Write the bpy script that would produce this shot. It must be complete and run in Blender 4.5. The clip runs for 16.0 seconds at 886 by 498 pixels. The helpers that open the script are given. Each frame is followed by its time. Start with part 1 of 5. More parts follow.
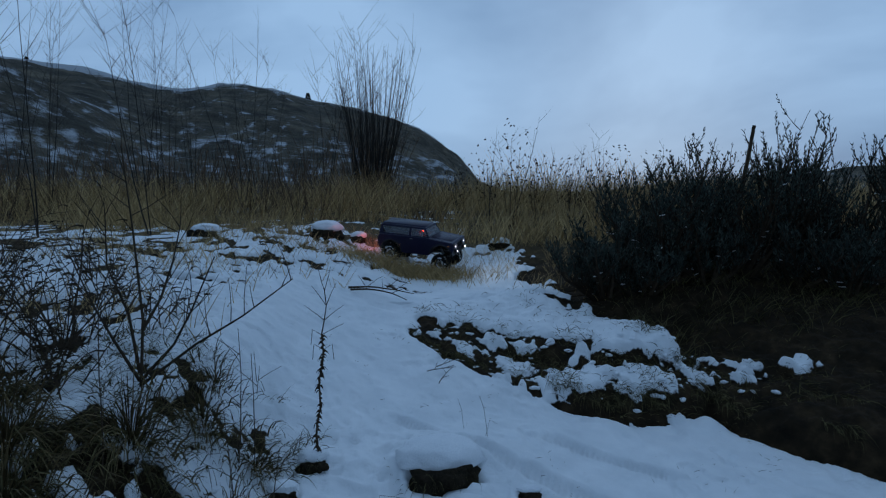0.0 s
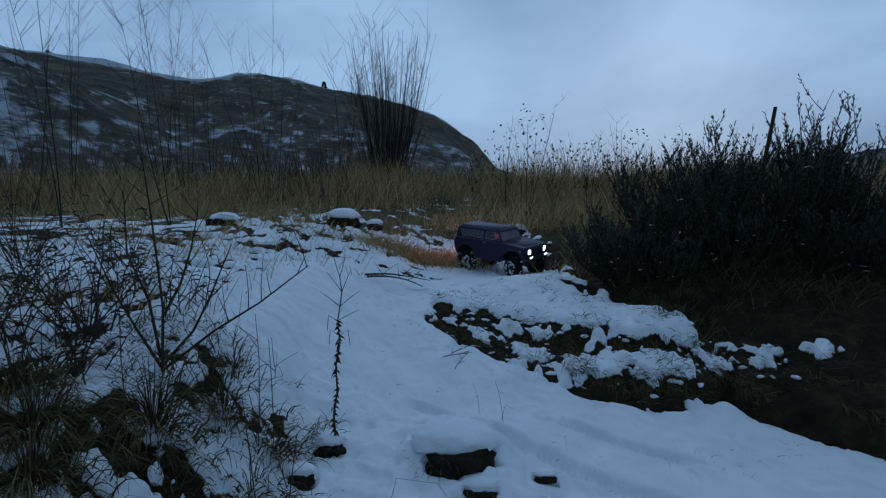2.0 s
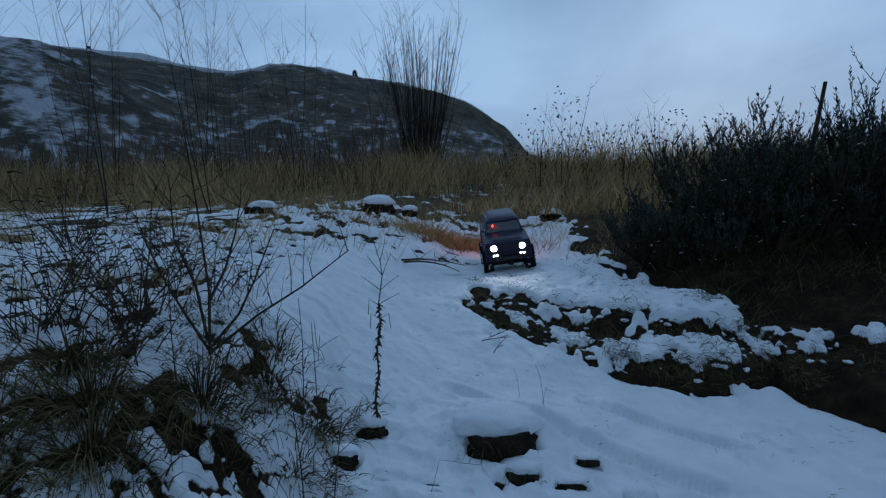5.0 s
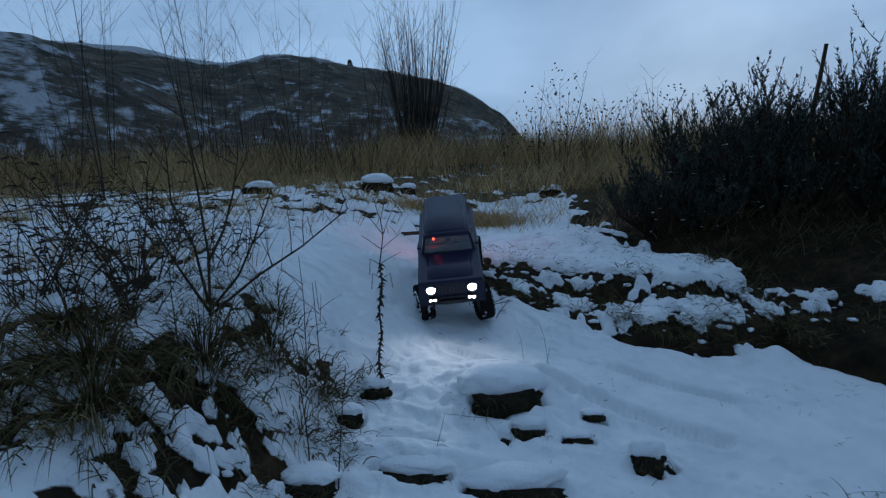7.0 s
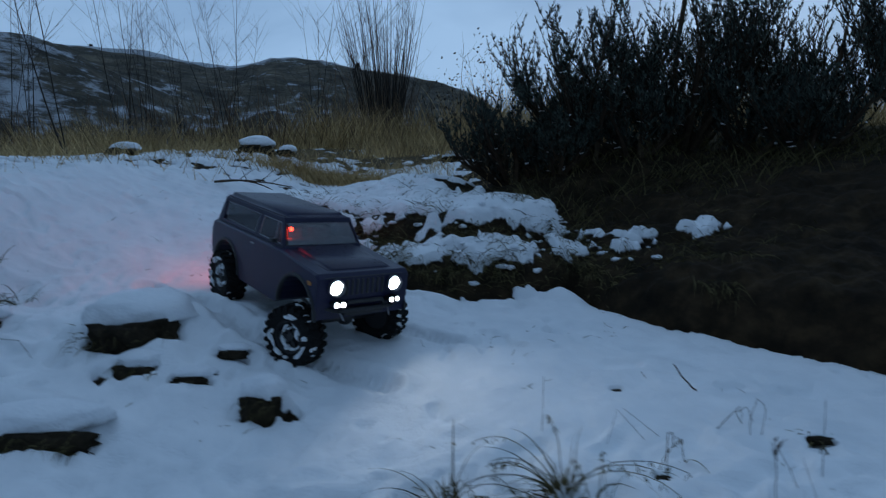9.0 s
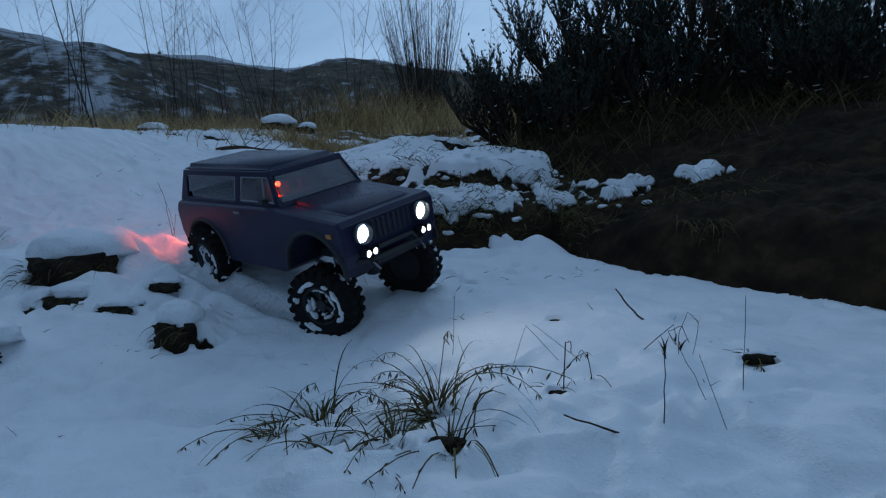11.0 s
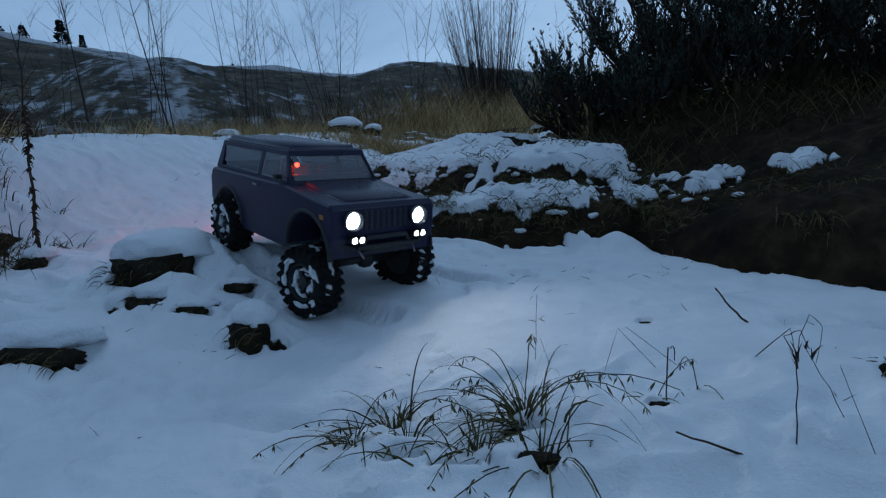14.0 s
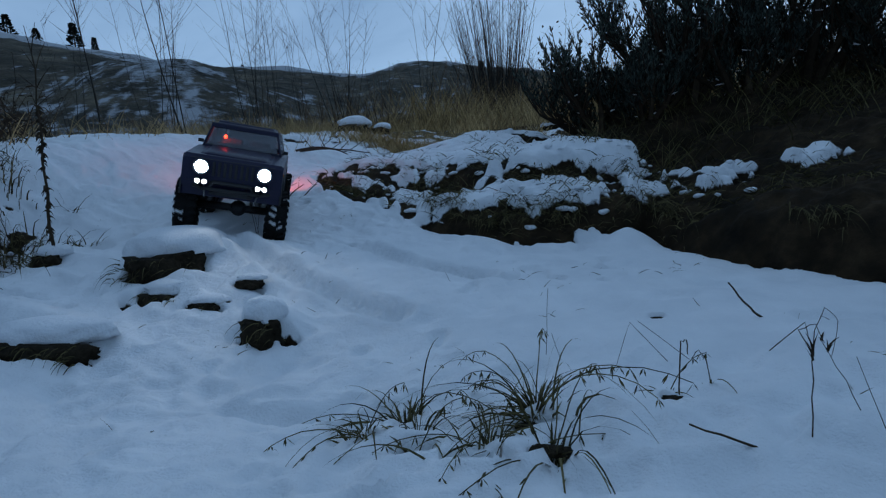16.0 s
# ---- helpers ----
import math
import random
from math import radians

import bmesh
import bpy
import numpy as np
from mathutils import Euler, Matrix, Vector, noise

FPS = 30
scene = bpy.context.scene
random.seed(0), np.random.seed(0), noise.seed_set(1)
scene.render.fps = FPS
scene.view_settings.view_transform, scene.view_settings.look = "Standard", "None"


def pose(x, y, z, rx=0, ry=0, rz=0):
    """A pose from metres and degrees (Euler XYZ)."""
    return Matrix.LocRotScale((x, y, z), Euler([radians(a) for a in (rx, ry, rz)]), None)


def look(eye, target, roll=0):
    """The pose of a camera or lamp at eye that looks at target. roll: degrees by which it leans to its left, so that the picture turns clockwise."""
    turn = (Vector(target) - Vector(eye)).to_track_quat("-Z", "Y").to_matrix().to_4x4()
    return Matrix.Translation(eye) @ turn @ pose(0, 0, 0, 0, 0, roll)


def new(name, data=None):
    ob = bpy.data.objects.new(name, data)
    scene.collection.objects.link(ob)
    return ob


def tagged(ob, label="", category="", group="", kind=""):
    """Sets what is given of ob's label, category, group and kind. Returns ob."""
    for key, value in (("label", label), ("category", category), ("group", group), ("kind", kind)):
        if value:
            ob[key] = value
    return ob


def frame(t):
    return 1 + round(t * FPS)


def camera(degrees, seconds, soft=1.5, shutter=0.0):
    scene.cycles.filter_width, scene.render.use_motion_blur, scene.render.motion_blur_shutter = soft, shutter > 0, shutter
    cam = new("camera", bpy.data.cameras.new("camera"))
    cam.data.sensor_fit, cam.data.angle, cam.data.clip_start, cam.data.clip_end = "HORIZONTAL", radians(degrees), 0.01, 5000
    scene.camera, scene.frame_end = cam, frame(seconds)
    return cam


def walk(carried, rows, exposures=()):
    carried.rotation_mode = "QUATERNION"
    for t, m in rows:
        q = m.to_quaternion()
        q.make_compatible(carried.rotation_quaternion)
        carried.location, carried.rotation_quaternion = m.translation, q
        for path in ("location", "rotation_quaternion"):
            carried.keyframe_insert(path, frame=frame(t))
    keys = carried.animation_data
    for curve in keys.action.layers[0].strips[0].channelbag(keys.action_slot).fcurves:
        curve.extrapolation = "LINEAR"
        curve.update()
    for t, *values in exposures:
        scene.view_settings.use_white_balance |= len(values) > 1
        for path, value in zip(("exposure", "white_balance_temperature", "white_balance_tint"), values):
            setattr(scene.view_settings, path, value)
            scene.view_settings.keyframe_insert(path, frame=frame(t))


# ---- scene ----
cam = camera(75.2, 16.0, soft=1.2, shutter=0.4)
PATH = [
    (0, (-0.0050, -0.0107, 0.7040), (0.0014, 1.4130, 0.5876), -0.1),
    (0.5, (0.0214, 0.0000, 0.7004), (0.0186, 1.4223, 0.5762), -0.1),
    (1, (0.0350, -0.0107, 0.6976), (0.0257, 1.4109, 0.5626), -0.2),
    (1.5, (0.0129, -0.0143, 0.6990), (-0.0071, 1.4066, 0.5576), -0.5),
    (2, (0.0021, -0.0129, 0.7004), (-0.0343, 1.4073, 0.5534), -0.7),
    (2.5, (0.0171, -0.0214, 0.7011), (-0.0293, 1.3973, 0.5455), -0.6),
    (3, (0.0179, -0.0179, 0.6969), (-0.0386, 1.3994, 0.5341), -0.7),
    (3.5, (0.0007, -0.0136, 0.6904), (-0.0707, 1.4030, 0.5276), -1.1),
    (4, (-0.0043, -0.0136, 0.6933), (-0.0914, 1.4023, 0.5248), -1.2),
    (6.5, (-0.0357, -0.0014, 0.6540), (-0.1742, 1.4066, 0.4591), -2.3),
    (7, (-0.0257, -0.0043, 0.6126), (-0.1399, 1.4044, 0.4091), -2.7),
    (7.5, (0.0593, 0.0121, 0.5591), (-0.0464, 1.4223, 0.3620), -2.9),
    (8, (0.2470, 0.1371, 0.5055), (0.1299, 1.5472, 0.3142), -2.7),
    (8.5, (0.5012, 0.2642, 0.4234), (0.3770, 1.6736, 0.2349), -2.8),
    (9, (0.7033, 0.3313, 0.3206), (0.5612, 1.7393, 0.1292), -2.7),
    (9.2, (0.7697, 0.3499, 0.2877), (0.6162, 1.7550, 0.0892), -2.8),
    (11.5, (0.8936, 0.4420, 0.1732), (0.5888, 1.8252, -0.0114), -3.8),
    (12, (0.8851, 0.4648, 0.1689), (0.5452, 1.8413, -0.0050), -4.1),
    (12.5, (0.8758, 0.4662, 0.1696), (0.4703, 1.8239, -0.0050), -4.9),
    (13, (0.8722, 0.4584, 0.1689), (0.4581, 1.8146, -0.0043), -4.9),
    (13.5, (0.8701, 0.4570, 0.1718), (0.4480, 1.8096, -0.0071), -4.9),
    (14, (0.8629, 0.4598, 0.1689), (0.4345, 1.8110, -0.0085), -5.0),
    (14.5, (0.8601, 0.4577, 0.1646), (0.4202, 1.8046, -0.0128), -5.2),
    (15, (0.8708, 0.4670, 0.1575), (0.4195, 1.8108, -0.0157), -5.3),
    (15.5, (0.8672, 0.4620, 0.1646), (0.4223, 1.8067, -0.0171), -5.1),
    (16, (0.8615, 0.4598, 0.1632), (0.4109, 1.8030, -0.0135), -5.3),
]
walk(cam, [(t, look(eye, target, roll)) for t, eye, target, roll in PATH])


# ---- world and light: overcast winter dusk ----
world = bpy.data.worlds.new("dusk_sky")
scene.world = world
world.use_nodes = True
wn, wl = world.node_tree.nodes, world.node_tree.links
wn.clear()
w_out = wn.new("ShaderNodeOutputWorld")
w_bg = wn.new("ShaderNodeBackground")
w_bg.inputs["Strength"].default_value = 0.97
sky = wn.new("ShaderNodeTexSky")
sky.sky_type, sky.sun_disc = "NISHITA", False
sky.sun_elevation, sky.sun_rotation = radians(14), radians(20)
sky_dim = wn.new("ShaderNodeMix")
sky_dim.data_type, sky_dim.blend_type = "RGBA", "MULTIPLY"
sky_dim.inputs[0].default_value = 1.0
sky_dim.inputs[7].default_value = (0.03, 0.034, 0.04, 1)
w_tc = wn.new("ShaderNodeTexCoord")
w_map = wn.new("ShaderNodeMapping")
w_map.inputs["Scale"].default_value = (1.0, 1.0, 2.6)
w_noise = wn.new("ShaderNodeTexNoise")
w_noise.inputs["Scale"].default_value = 1.7
w_noise.inputs["Detail"].default_value = 5
w_noise.inputs["Roughness"].default_value = 0.5
w_noise.inputs["Distortion"].default_value = 0.4
w_ramp = wn.new("ShaderNodeValToRGB")
w_ramp.color_ramp.elements[0].position, w_ramp.color_ramp.elements[0].color = 0.36, (0.152, 0.278, 0.484, 1)
w_ramp.color_ramp.elements[1].position, w_ramp.color_ramp.elements[1].color = 0.67, (0.326, 0.520, 0.790, 1)
w_mix = wn.new("ShaderNodeMix")
w_mix.data_type = "RGBA"
w_mix.inputs[0].default_value = 0.92
wl.new(w_tc.outputs["Generated"], w_map.inputs["Vector"])
wl.new(w_map.outputs["Vector"], w_noise.inputs["Vector"])
wl.new(w_noise.outputs["Fac"], w_ramp.inputs["Fac"])
wl.new(sky.outputs["Color"], sky_dim.inputs[6])
wl.new(sky_dim.outputs[2], w_mix.inputs[6])
wl.new(w_ramp.outputs["Color"], w_mix.inputs[7])
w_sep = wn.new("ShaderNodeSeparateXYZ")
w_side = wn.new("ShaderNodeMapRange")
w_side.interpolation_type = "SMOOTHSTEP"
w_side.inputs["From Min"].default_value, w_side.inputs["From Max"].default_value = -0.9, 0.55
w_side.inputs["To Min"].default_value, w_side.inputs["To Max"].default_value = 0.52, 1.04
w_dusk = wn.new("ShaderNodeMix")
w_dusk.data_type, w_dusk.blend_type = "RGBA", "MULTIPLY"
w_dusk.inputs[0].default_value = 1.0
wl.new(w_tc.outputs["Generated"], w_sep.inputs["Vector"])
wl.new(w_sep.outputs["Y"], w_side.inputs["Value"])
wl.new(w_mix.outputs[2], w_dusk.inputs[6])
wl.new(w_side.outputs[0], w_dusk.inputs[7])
w_top = wn.new("ShaderNodeMapRange")
w_top.interpolation_type = "SMOOTHSTEP"
w_top.inputs["From Min"].default_value, w_top.inputs["From Max"].default_value = 0.42, 0.95
w_top.inputs["To Min"].default_value, w_top.inputs["To Max"].default_value = 1.0, 1.14
w_lift = wn.new("ShaderNodeMix")
w_lift.data_type, w_lift.blend_type = "RGBA", "MULTIPLY"
w_lift.inputs[0].default_value = 1.0
wl.new(w_sep.outputs["Z"], w_top.inputs["Value"])
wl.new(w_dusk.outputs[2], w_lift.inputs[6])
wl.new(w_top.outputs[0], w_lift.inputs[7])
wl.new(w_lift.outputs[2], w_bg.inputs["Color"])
wl.new(w_bg.outputs["Background"], w_out.inputs["Surface"])

sun_data = bpy.data.lights.new("sun", "SUN")
sun_data.energy, sun_data.angle, sun_data.color = 0.08, radians(40), (0.75, 0.87, 1.0)
sun_ob = new("sun", sun_data)
sun_ob.matrix_basis = look((0, 0, 30), (-6, -14, 0))


# ---- materials ----
def material(name, rough=0.8, metal=0.0):
    m = bpy.data.materials.new(name)
    m.use_nodes = True
    b = m.node_tree.nodes["Principled BSDF"]
    b.inputs["Roughness"].default_value, b.inputs["Metallic"].default_value = rough, metal
    b.inputs["Specular IOR Level"].default_value = 0.15 if rough > .7 else 0.5
    return m, m.node_tree.nodes, m.node_tree.links, b


def noise_node(n, l, scale, detail=4, rough=0.55, coords="Object", stretch=(1, 1, 1)):
    tc, mp, nz = n.new("ShaderNodeTexCoord"), n.new("ShaderNodeMapping"), n.new("ShaderNodeTexNoise")
    mp.inputs["Scale"].default_value = stretch
    nz.inputs["Scale"].default_value, nz.inputs["Detail"].default_value, nz.inputs["Roughness"].default_value = scale, detail, rough
    l.new(tc.outputs[coords], mp.inputs["Vector"])
    l.new(mp.outputs["Vector"], nz.inputs["Vector"])
    return nz


def ramp_node(n, l, source, stops):
    r = n.new("ShaderNodeValToRGB")
    el = r.color_ramp.elements
    while len(el) < len(stops):
        el.new(0.5)
    for e, (p, c) in zip(el, stops):
        e.position, e.color = p, (*c, 1)
    l.new(source, r.inputs["Fac"])
    return r


def mix_node(n, l, fac, a, b, blend="MIX"):
    m = n.new("ShaderNodeMix")
    m.data_type, m.blend_type = "RGBA", blend
    for sock, v in ((m.inputs[0], fac), (m.inputs[6], a), (m.inputs[7], b)):
        if isinstance(v, (int, float)):
            sock.default_value = v
        elif isinstance(v, tuple):
            sock.default_value = (*v, 1)
        else:
            l.new(v, sock)
    return m.outputs[2]


def bump_node(n, l, b, source, strength, distance):
    bp = n.new("ShaderNodeBump")
    bp.inputs["Strength"].default_value, bp.inputs["Distance"].default_value = strength, distance
    l.new(source, bp.inputs["Height"])
    l.new(bp.outputs["Normal"], b.inputs["Normal"])


def two_tone(name, dark, light, scale, rough=0.8, metal=0.0, bump=0.0, fine=8, vary=0.0, stretch=(1, 1, 1)):
    """A surface with grain at two scales, and with a shade of its own for each object or loose piece."""
    m, n, l, b = material(name, rough, metal)
    big, small = noise_node(n, l, scale, 3, stretch=stretch), noise_node(n, l, scale * fine, 5, stretch=stretch)
    add = n.new("ShaderNodeMath")
    add.operation = "ADD"
    half = n.new("ShaderNodeMath")
    half.operation, half.inputs[1].default_value = "MULTIPLY", 0.5
    l.new(big.outputs["Fac"], add.inputs[0])
    l.new(small.outputs["Fac"], add.inputs[1])
    l.new(add.outputs[0], half.inputs[0])
    col = ramp_node(n, l, half.outputs[0], [(0.32, dark), (0.68, light)]).outputs["Color"]
    if vary:
        geo, mr = n.new("ShaderNodeNewGeometry"), n.new("ShaderNodeMapRange")
        mr.inputs["To Min"].default_value, mr.inputs["To Max"].default_value = 1 - vary, 1 + vary
        l.new(geo.outputs["Random Per Island"], mr.inputs["Value"])
        col = mix_node(n, l, 1.0, col, mr.outputs[0], "MULTIPLY")
    l.new(col, b.inputs["Base Color"])
    if bump:
        bump_node(n, l, b, small.outputs["Fac"], 0.7, bump)
    return m


def glow(name, colour, strength):
    m, n, l, b = material(name, 0.4)
    b.inputs["Base Color"].default_value = (*colour, 1)
    b.inputs["Emission Color"].default_value = (*colour, 1)
    b.inputs["Emission Strength"].default_value = strength
    return m


def ground_material():
    m, n, l, b = material("snowy_ground", 0.75)
    at = n.new("ShaderNodeAttribute")
    at.attribute_name = "cover"
    dr = n.new("ShaderNodeAttribute")
    dr.attribute_name = "straw"
    edge, grit, soil = noise_node(n, l, 55, 6, 0.65), noise_node(n, l, 400, 4), noise_node(n, l, 14, 6, 0.65)
    lumps = noise_node(n, l, 9, 4)
    add, sub = n.new("ShaderNodeMath"), n.new("ShaderNodeMath")
    add.operation, sub.operation = "MULTIPLY_ADD", "SUBTRACT"
    add.inputs[1].default_value, sub.inputs[1].default_value = 0.36, 0.18
    l.new(edge.outputs["Fac"], add.inputs[0])
    l.new(at.outputs["Fac"], add.inputs[2])
    l.new(add.outputs[0], sub.inputs[0])
    mask = ramp_node(n, l, sub.outputs[0], [(0.44, (0, 0, 0)), (0.54, (1, 1, 1))])
    earth = ramp_node(n, l, soil.outputs["Fac"], [(0.3, (0.008, 0.006, 0.0035)), (0.52, (0.026, 0.017, 0.009)), (0.72, (0.062, 0.040, 0.020))])
    dead = ramp_node(n, l, soil.outputs["Fac"], [(0.3, (0.035, 0.025, 0.012)), (0.7, (0.14, 0.10, 0.05))])
    floor_col = mix_node(n, l, dr.outputs["Fac"], earth.outputs["Color"], dead.outputs["Color"])
    snow = ramp_node(n, l, lumps.outputs["Fac"], [(0.3, (0.74, 0.77, 0.80)), (0.7, (0.86, 0.88, 0.90))])
    l.new(mix_node(n, l, mask.outputs["Color"], floor_col, snow.outputs["Color"]), b.inputs["Base Color"])
    rr = n.new("ShaderNodeMapRange")
    rr.inputs["To Min"].default_value, rr.inputs["To Max"].default_value = 0.95, 0.6
    l.new(mask.outputs["Color"], rr.inputs["Value"])
    l.new(rr.outputs[0], b.inputs["Roughness"])
    hsum = n.new("ShaderNodeMath")
    hsum.operation, hsum.inputs[1].default_value = "MULTIPLY_ADD", 0.25
    l.new(grit.outputs["Fac"], hsum.inputs[0])
    l.new(edge.outputs["Fac"], hsum.inputs[2])
    bump_node(n, l, b, hsum.outputs[0], 0.6, 0.009)
    return m


def hill_material():
    m, n, l, b = material("rocky_hillside", 0.95)
    big, mid, fine = noise_node(n, l, 0.05, 5, 0.6), noise_node(n, l, 0.35, 8, 0.7, stretch=(1, 1, 2.5)), noise_node(n, l, 1.3, 8, 0.75, stretch=(1, 1, 2.2))
    base = ramp_node(n, l, mid.outputs["Fac"], [(0.3, (0.022, 0.021, 0.017)), (0.5, (0.074, 0.066, 0.050)), (0.7, (0.17, 0.142, 0.098))])
    at = n.new("ShaderNodeAttribute")
    at.attribute_name = "cover"
    s1, s2 = n.new("ShaderNodeMath"), n.new("ShaderNodeMath")
    s1.operation, s1.inputs[1].default_value = "MULTIPLY_ADD", 0.8
    s2.operation, s2.inputs[1].default_value = "MULTIPLY_ADD", 0.35
    l.new(fine.outputs["Fac"], s1.inputs[0])
    l.new(at.outputs["Fac"], s1.inputs[2])
    l.new(big.outputs["Fac"], s2.inputs[0])
    l.new(s1.outputs[0], s2.inputs[2])
    mask = ramp_node(n, l, s2.outputs[0], [(0.84, (0, 0, 0)), (1.06, (1, 1, 1))])
    l.new(mix_node(n, l, mask.outputs["Color"], base.outputs["Color"], (0.42, 0.44, 0.47)), b.inputs["Base Color"])
    bump_node(n, l, b, mid.outputs["Fac"], 0.8, 1.0)
    return m


GROUND, HILL = ground_material(), hill_material()
SNOW = two_tone("fresh_snow", (0.72, 0.75, 0.79), (0.87, 0.89, 0.91), 12, 0.65, bump=0.004, fine=20)
SOIL = two_tone("dark_wet_soil", (0.007, 0.006, 0.004), (0.045, 0.033, 0.020), 18, 0.95, bump=0.01)
PAINT = two_tone("matt_blue_body_paint", (0.0055, 0.0058, 0.026), (0.012, 0.0125, 0.044), 14, 0.38, bump=0.0004, fine=30)
PAINT.node_tree.nodes["Principled BSDF"].inputs["Specular IOR Level"].default_value = 0.32
PLASTIC = two_tone("black_moulded_plastic", (0.008, 0.008, 0.009), (0.02, 0.02, 0.022), 40, 0.55, bump=0.0006)
RUBBER = two_tone("black_tyre_rubber", (0.006, 0.006, 0.006), (0.018, 0.018, 0.018), 60, 0.85, bump=0.001)
STEEL = two_tone("dull_steel", (0.15, 0.15, 0.16), (0.32, 0.32, 0.33), 50, 0.4, 0.9)
TRIM = two_tone("grey_window_trim", (0.22, 0.23, 0.25), (0.34, 0.35, 0.37), 60, 0.4)
LAMP_WHITE = glow("white_headlight", (0.90, 0.96, 1.0), 95.0)
LAMP_SMALL = glow("white_auxiliary_lamp", (0.90, 0.96, 1.0), 45.0)
LAMP_RED = glow("red_cabin_light", (1.0, 0.03, 0.01), 45.0)
LAMP_TAIL = glow("red_tail_light", (1.0, 0.13, 0.08), 110.0)
AMBER = two_tone("amber_marker", (0.35, 0.12, 0.02), (0.5, 0.2, 0.03), 80, 0.3)


def glass_material():
    m, n, l, b = material("smoked_window_film", 0.12)
    b.inputs["Base Color"].default_value = (0.15, 0.16, 0.18, 1)
    b.inputs["Specular IOR Level"].default_value = 0.9
    tr, mx = n.new("ShaderNodeBsdfTransparent"), n.new("ShaderNodeMixShader")
    tr.inputs["Color"].default_value = (0.85, 0.86, 0.88, 1)
    mx.inputs[0].default_value = 0.46
    l.new(tr.outputs[0], mx.inputs[1])
    l.new(b.outputs[0], mx.inputs[2])
    l.new(mx.outputs[0], n["Material Output"].inputs["Surface"])
    return m


GLASS = glass_material()


# ---- helpers for meshes ----
def mesh_object(name, bm, mat, parent=None, label="", smooth=True):
    me = bpy.data.meshes.new(name)
    bm.to_mesh(me)
    bm.free()
    me.materials.append(mat)
    if smooth:
        me.polygons.foreach_set("use_smooth", [True] * len(me.polygons))
    ob = new(name, me)
    ob.parent = parent
    if label:
        ob["label"] = label
    return ob


def part(name, bm, mat, parent, label="", smooth=False):
    return mesh_object(name, bm, mat, parent, label, smooth)


def raw_object(name, verts, faces, mat, parent=None, smooth=True):
    me = bpy.data.meshes.new(name)
    me.from_pydata(verts, [], faces)
    me.materials.append(mat)
    if smooth:
        me.polygons.foreach_set("use_smooth", [True] * len(me.polygons))
    ob = new(name, me)
    ob.parent = parent
    return ob


def hash2(ix, iy, seed):
    v = np.sin(ix * 127.1 + iy * 311.7 + seed * 74.7) * 43758.5453
    return v - np.floor(v)


def vnoise(x, y, scale, seed=0, octaves=3, gain=0.5):
    """Smooth value noise in -1..1 on arrays."""
    total, amp, norm = np.zeros_like(x), 1.0, 0.0
    for o in range(octaves):
        u, v = x * scale * 2 ** o + 17.3 * o, y * scale * 2 ** o - 9.1 * o
        iu, iv = np.floor(u), np.floor(v)
        fu, fv = u - iu, v - iv
        fu, fv = fu * fu * (3 - 2 * fu), fv * fv * (3 - 2 * fv)
        a, b = hash2(iu, iv, seed + o), hash2(iu + 1, iv, seed + o)
        c, d = hash2(iu, iv + 1, seed + o), hash2(iu + 1, iv + 1, seed + o)
        total += amp * ((a * (1 - fu) + b * fu) * (1 - fv) + (c * (1 - fu) + d * fu) * fv)
        norm += amp
        amp *= gain
    return 2 * total / norm - 1


def sstep(a, b, v):
    t = np.clip((v - a) / (b - a), 0, 1)
    return t * t * (3 - 2 * t)


# ---- ground ----
LAT_X = np.array([-2.5, -1.0, -0.65, -0.42, -0.2, 0.1, 0.5, 1.0, 2.0])
LAT_Y = np.array([0.0, 0.8, 1.1, 1.4, 1.75, 2.15, 2.5, 3.0, 3.7, 5.5])
LAT_Z = np.array([
    [.15, .15, .12, .02, -.05, -.09, -.11, -.12, -.13],
    [.25, .24, .18, .00, -.05, -.100, -.105, -.09, -.10],
    [.30, .28, .235, .03, -.025, -.090, -.112, -.075, -.12],
    [.36, .32, .28, .07, .03, .012, -.045, -.070, -.13],
    [.40, .37, .33, .18, .10, .06, -.01, -.065, -.09],
    [.43, .41, .36, .25, .19, .18, .03, .00, -.03],
    [.45, .42, .36, .29, .235, .25, .31, .31, .32],
    [.47, .44, .40, .33, .25, .22, .23, .34, .38],
    [.50, .49, .46, .40, .33, .30, .34, .40, .44],
    [.56, .56, .56, .54, .50, .48, .48, .52, .56]])


def cubic_weights(axis, v):
    """Catmull-Rom weights on an uneven axis."""
    v = np.clip(v, axis[0], axis[-1])
    i = np.clip(np.searchsorted(axis, v) - 1, 0, len(axis) - 2)
    t = (v - axis[i]) / (axis[i + 1] - axis[i])
    idx = [np.clip(i + k, 0, len(axis) - 1) for k in (-1, 0, 1, 2)]
    w = [-.5 * t + t ** 2 - .5 * t ** 3, 1 - 2.5 * t ** 2 + 1.5 * t ** 3, .5 * t + 2 * t ** 2 - 1.5 * t ** 3, -.5 * t ** 2 + .5 * t ** 3]
    return idx, w


def lattice(x, y):
    ix, wx = cubic_weights(LAT_X, x)
    iy, wy = cubic_weights(LAT_Y, y)
    return sum(wx[a] * wy[b] * LAT_Z[iy[b], ix[a]] for a in range(4) for b in range(4))


BANK_X = [-.3, -.12, .0, .23, .40, .57, .80, .88, .96, 1.07, 1.22, 1.40, 1.8, 3.0]
BANK_Y = [2.30, 2.12, 1.98, 1.88, 1.79, 1.76, 1.785, 1.83, 1.73, 1.62, 1.48, 1.32, 1.0, 0.6]


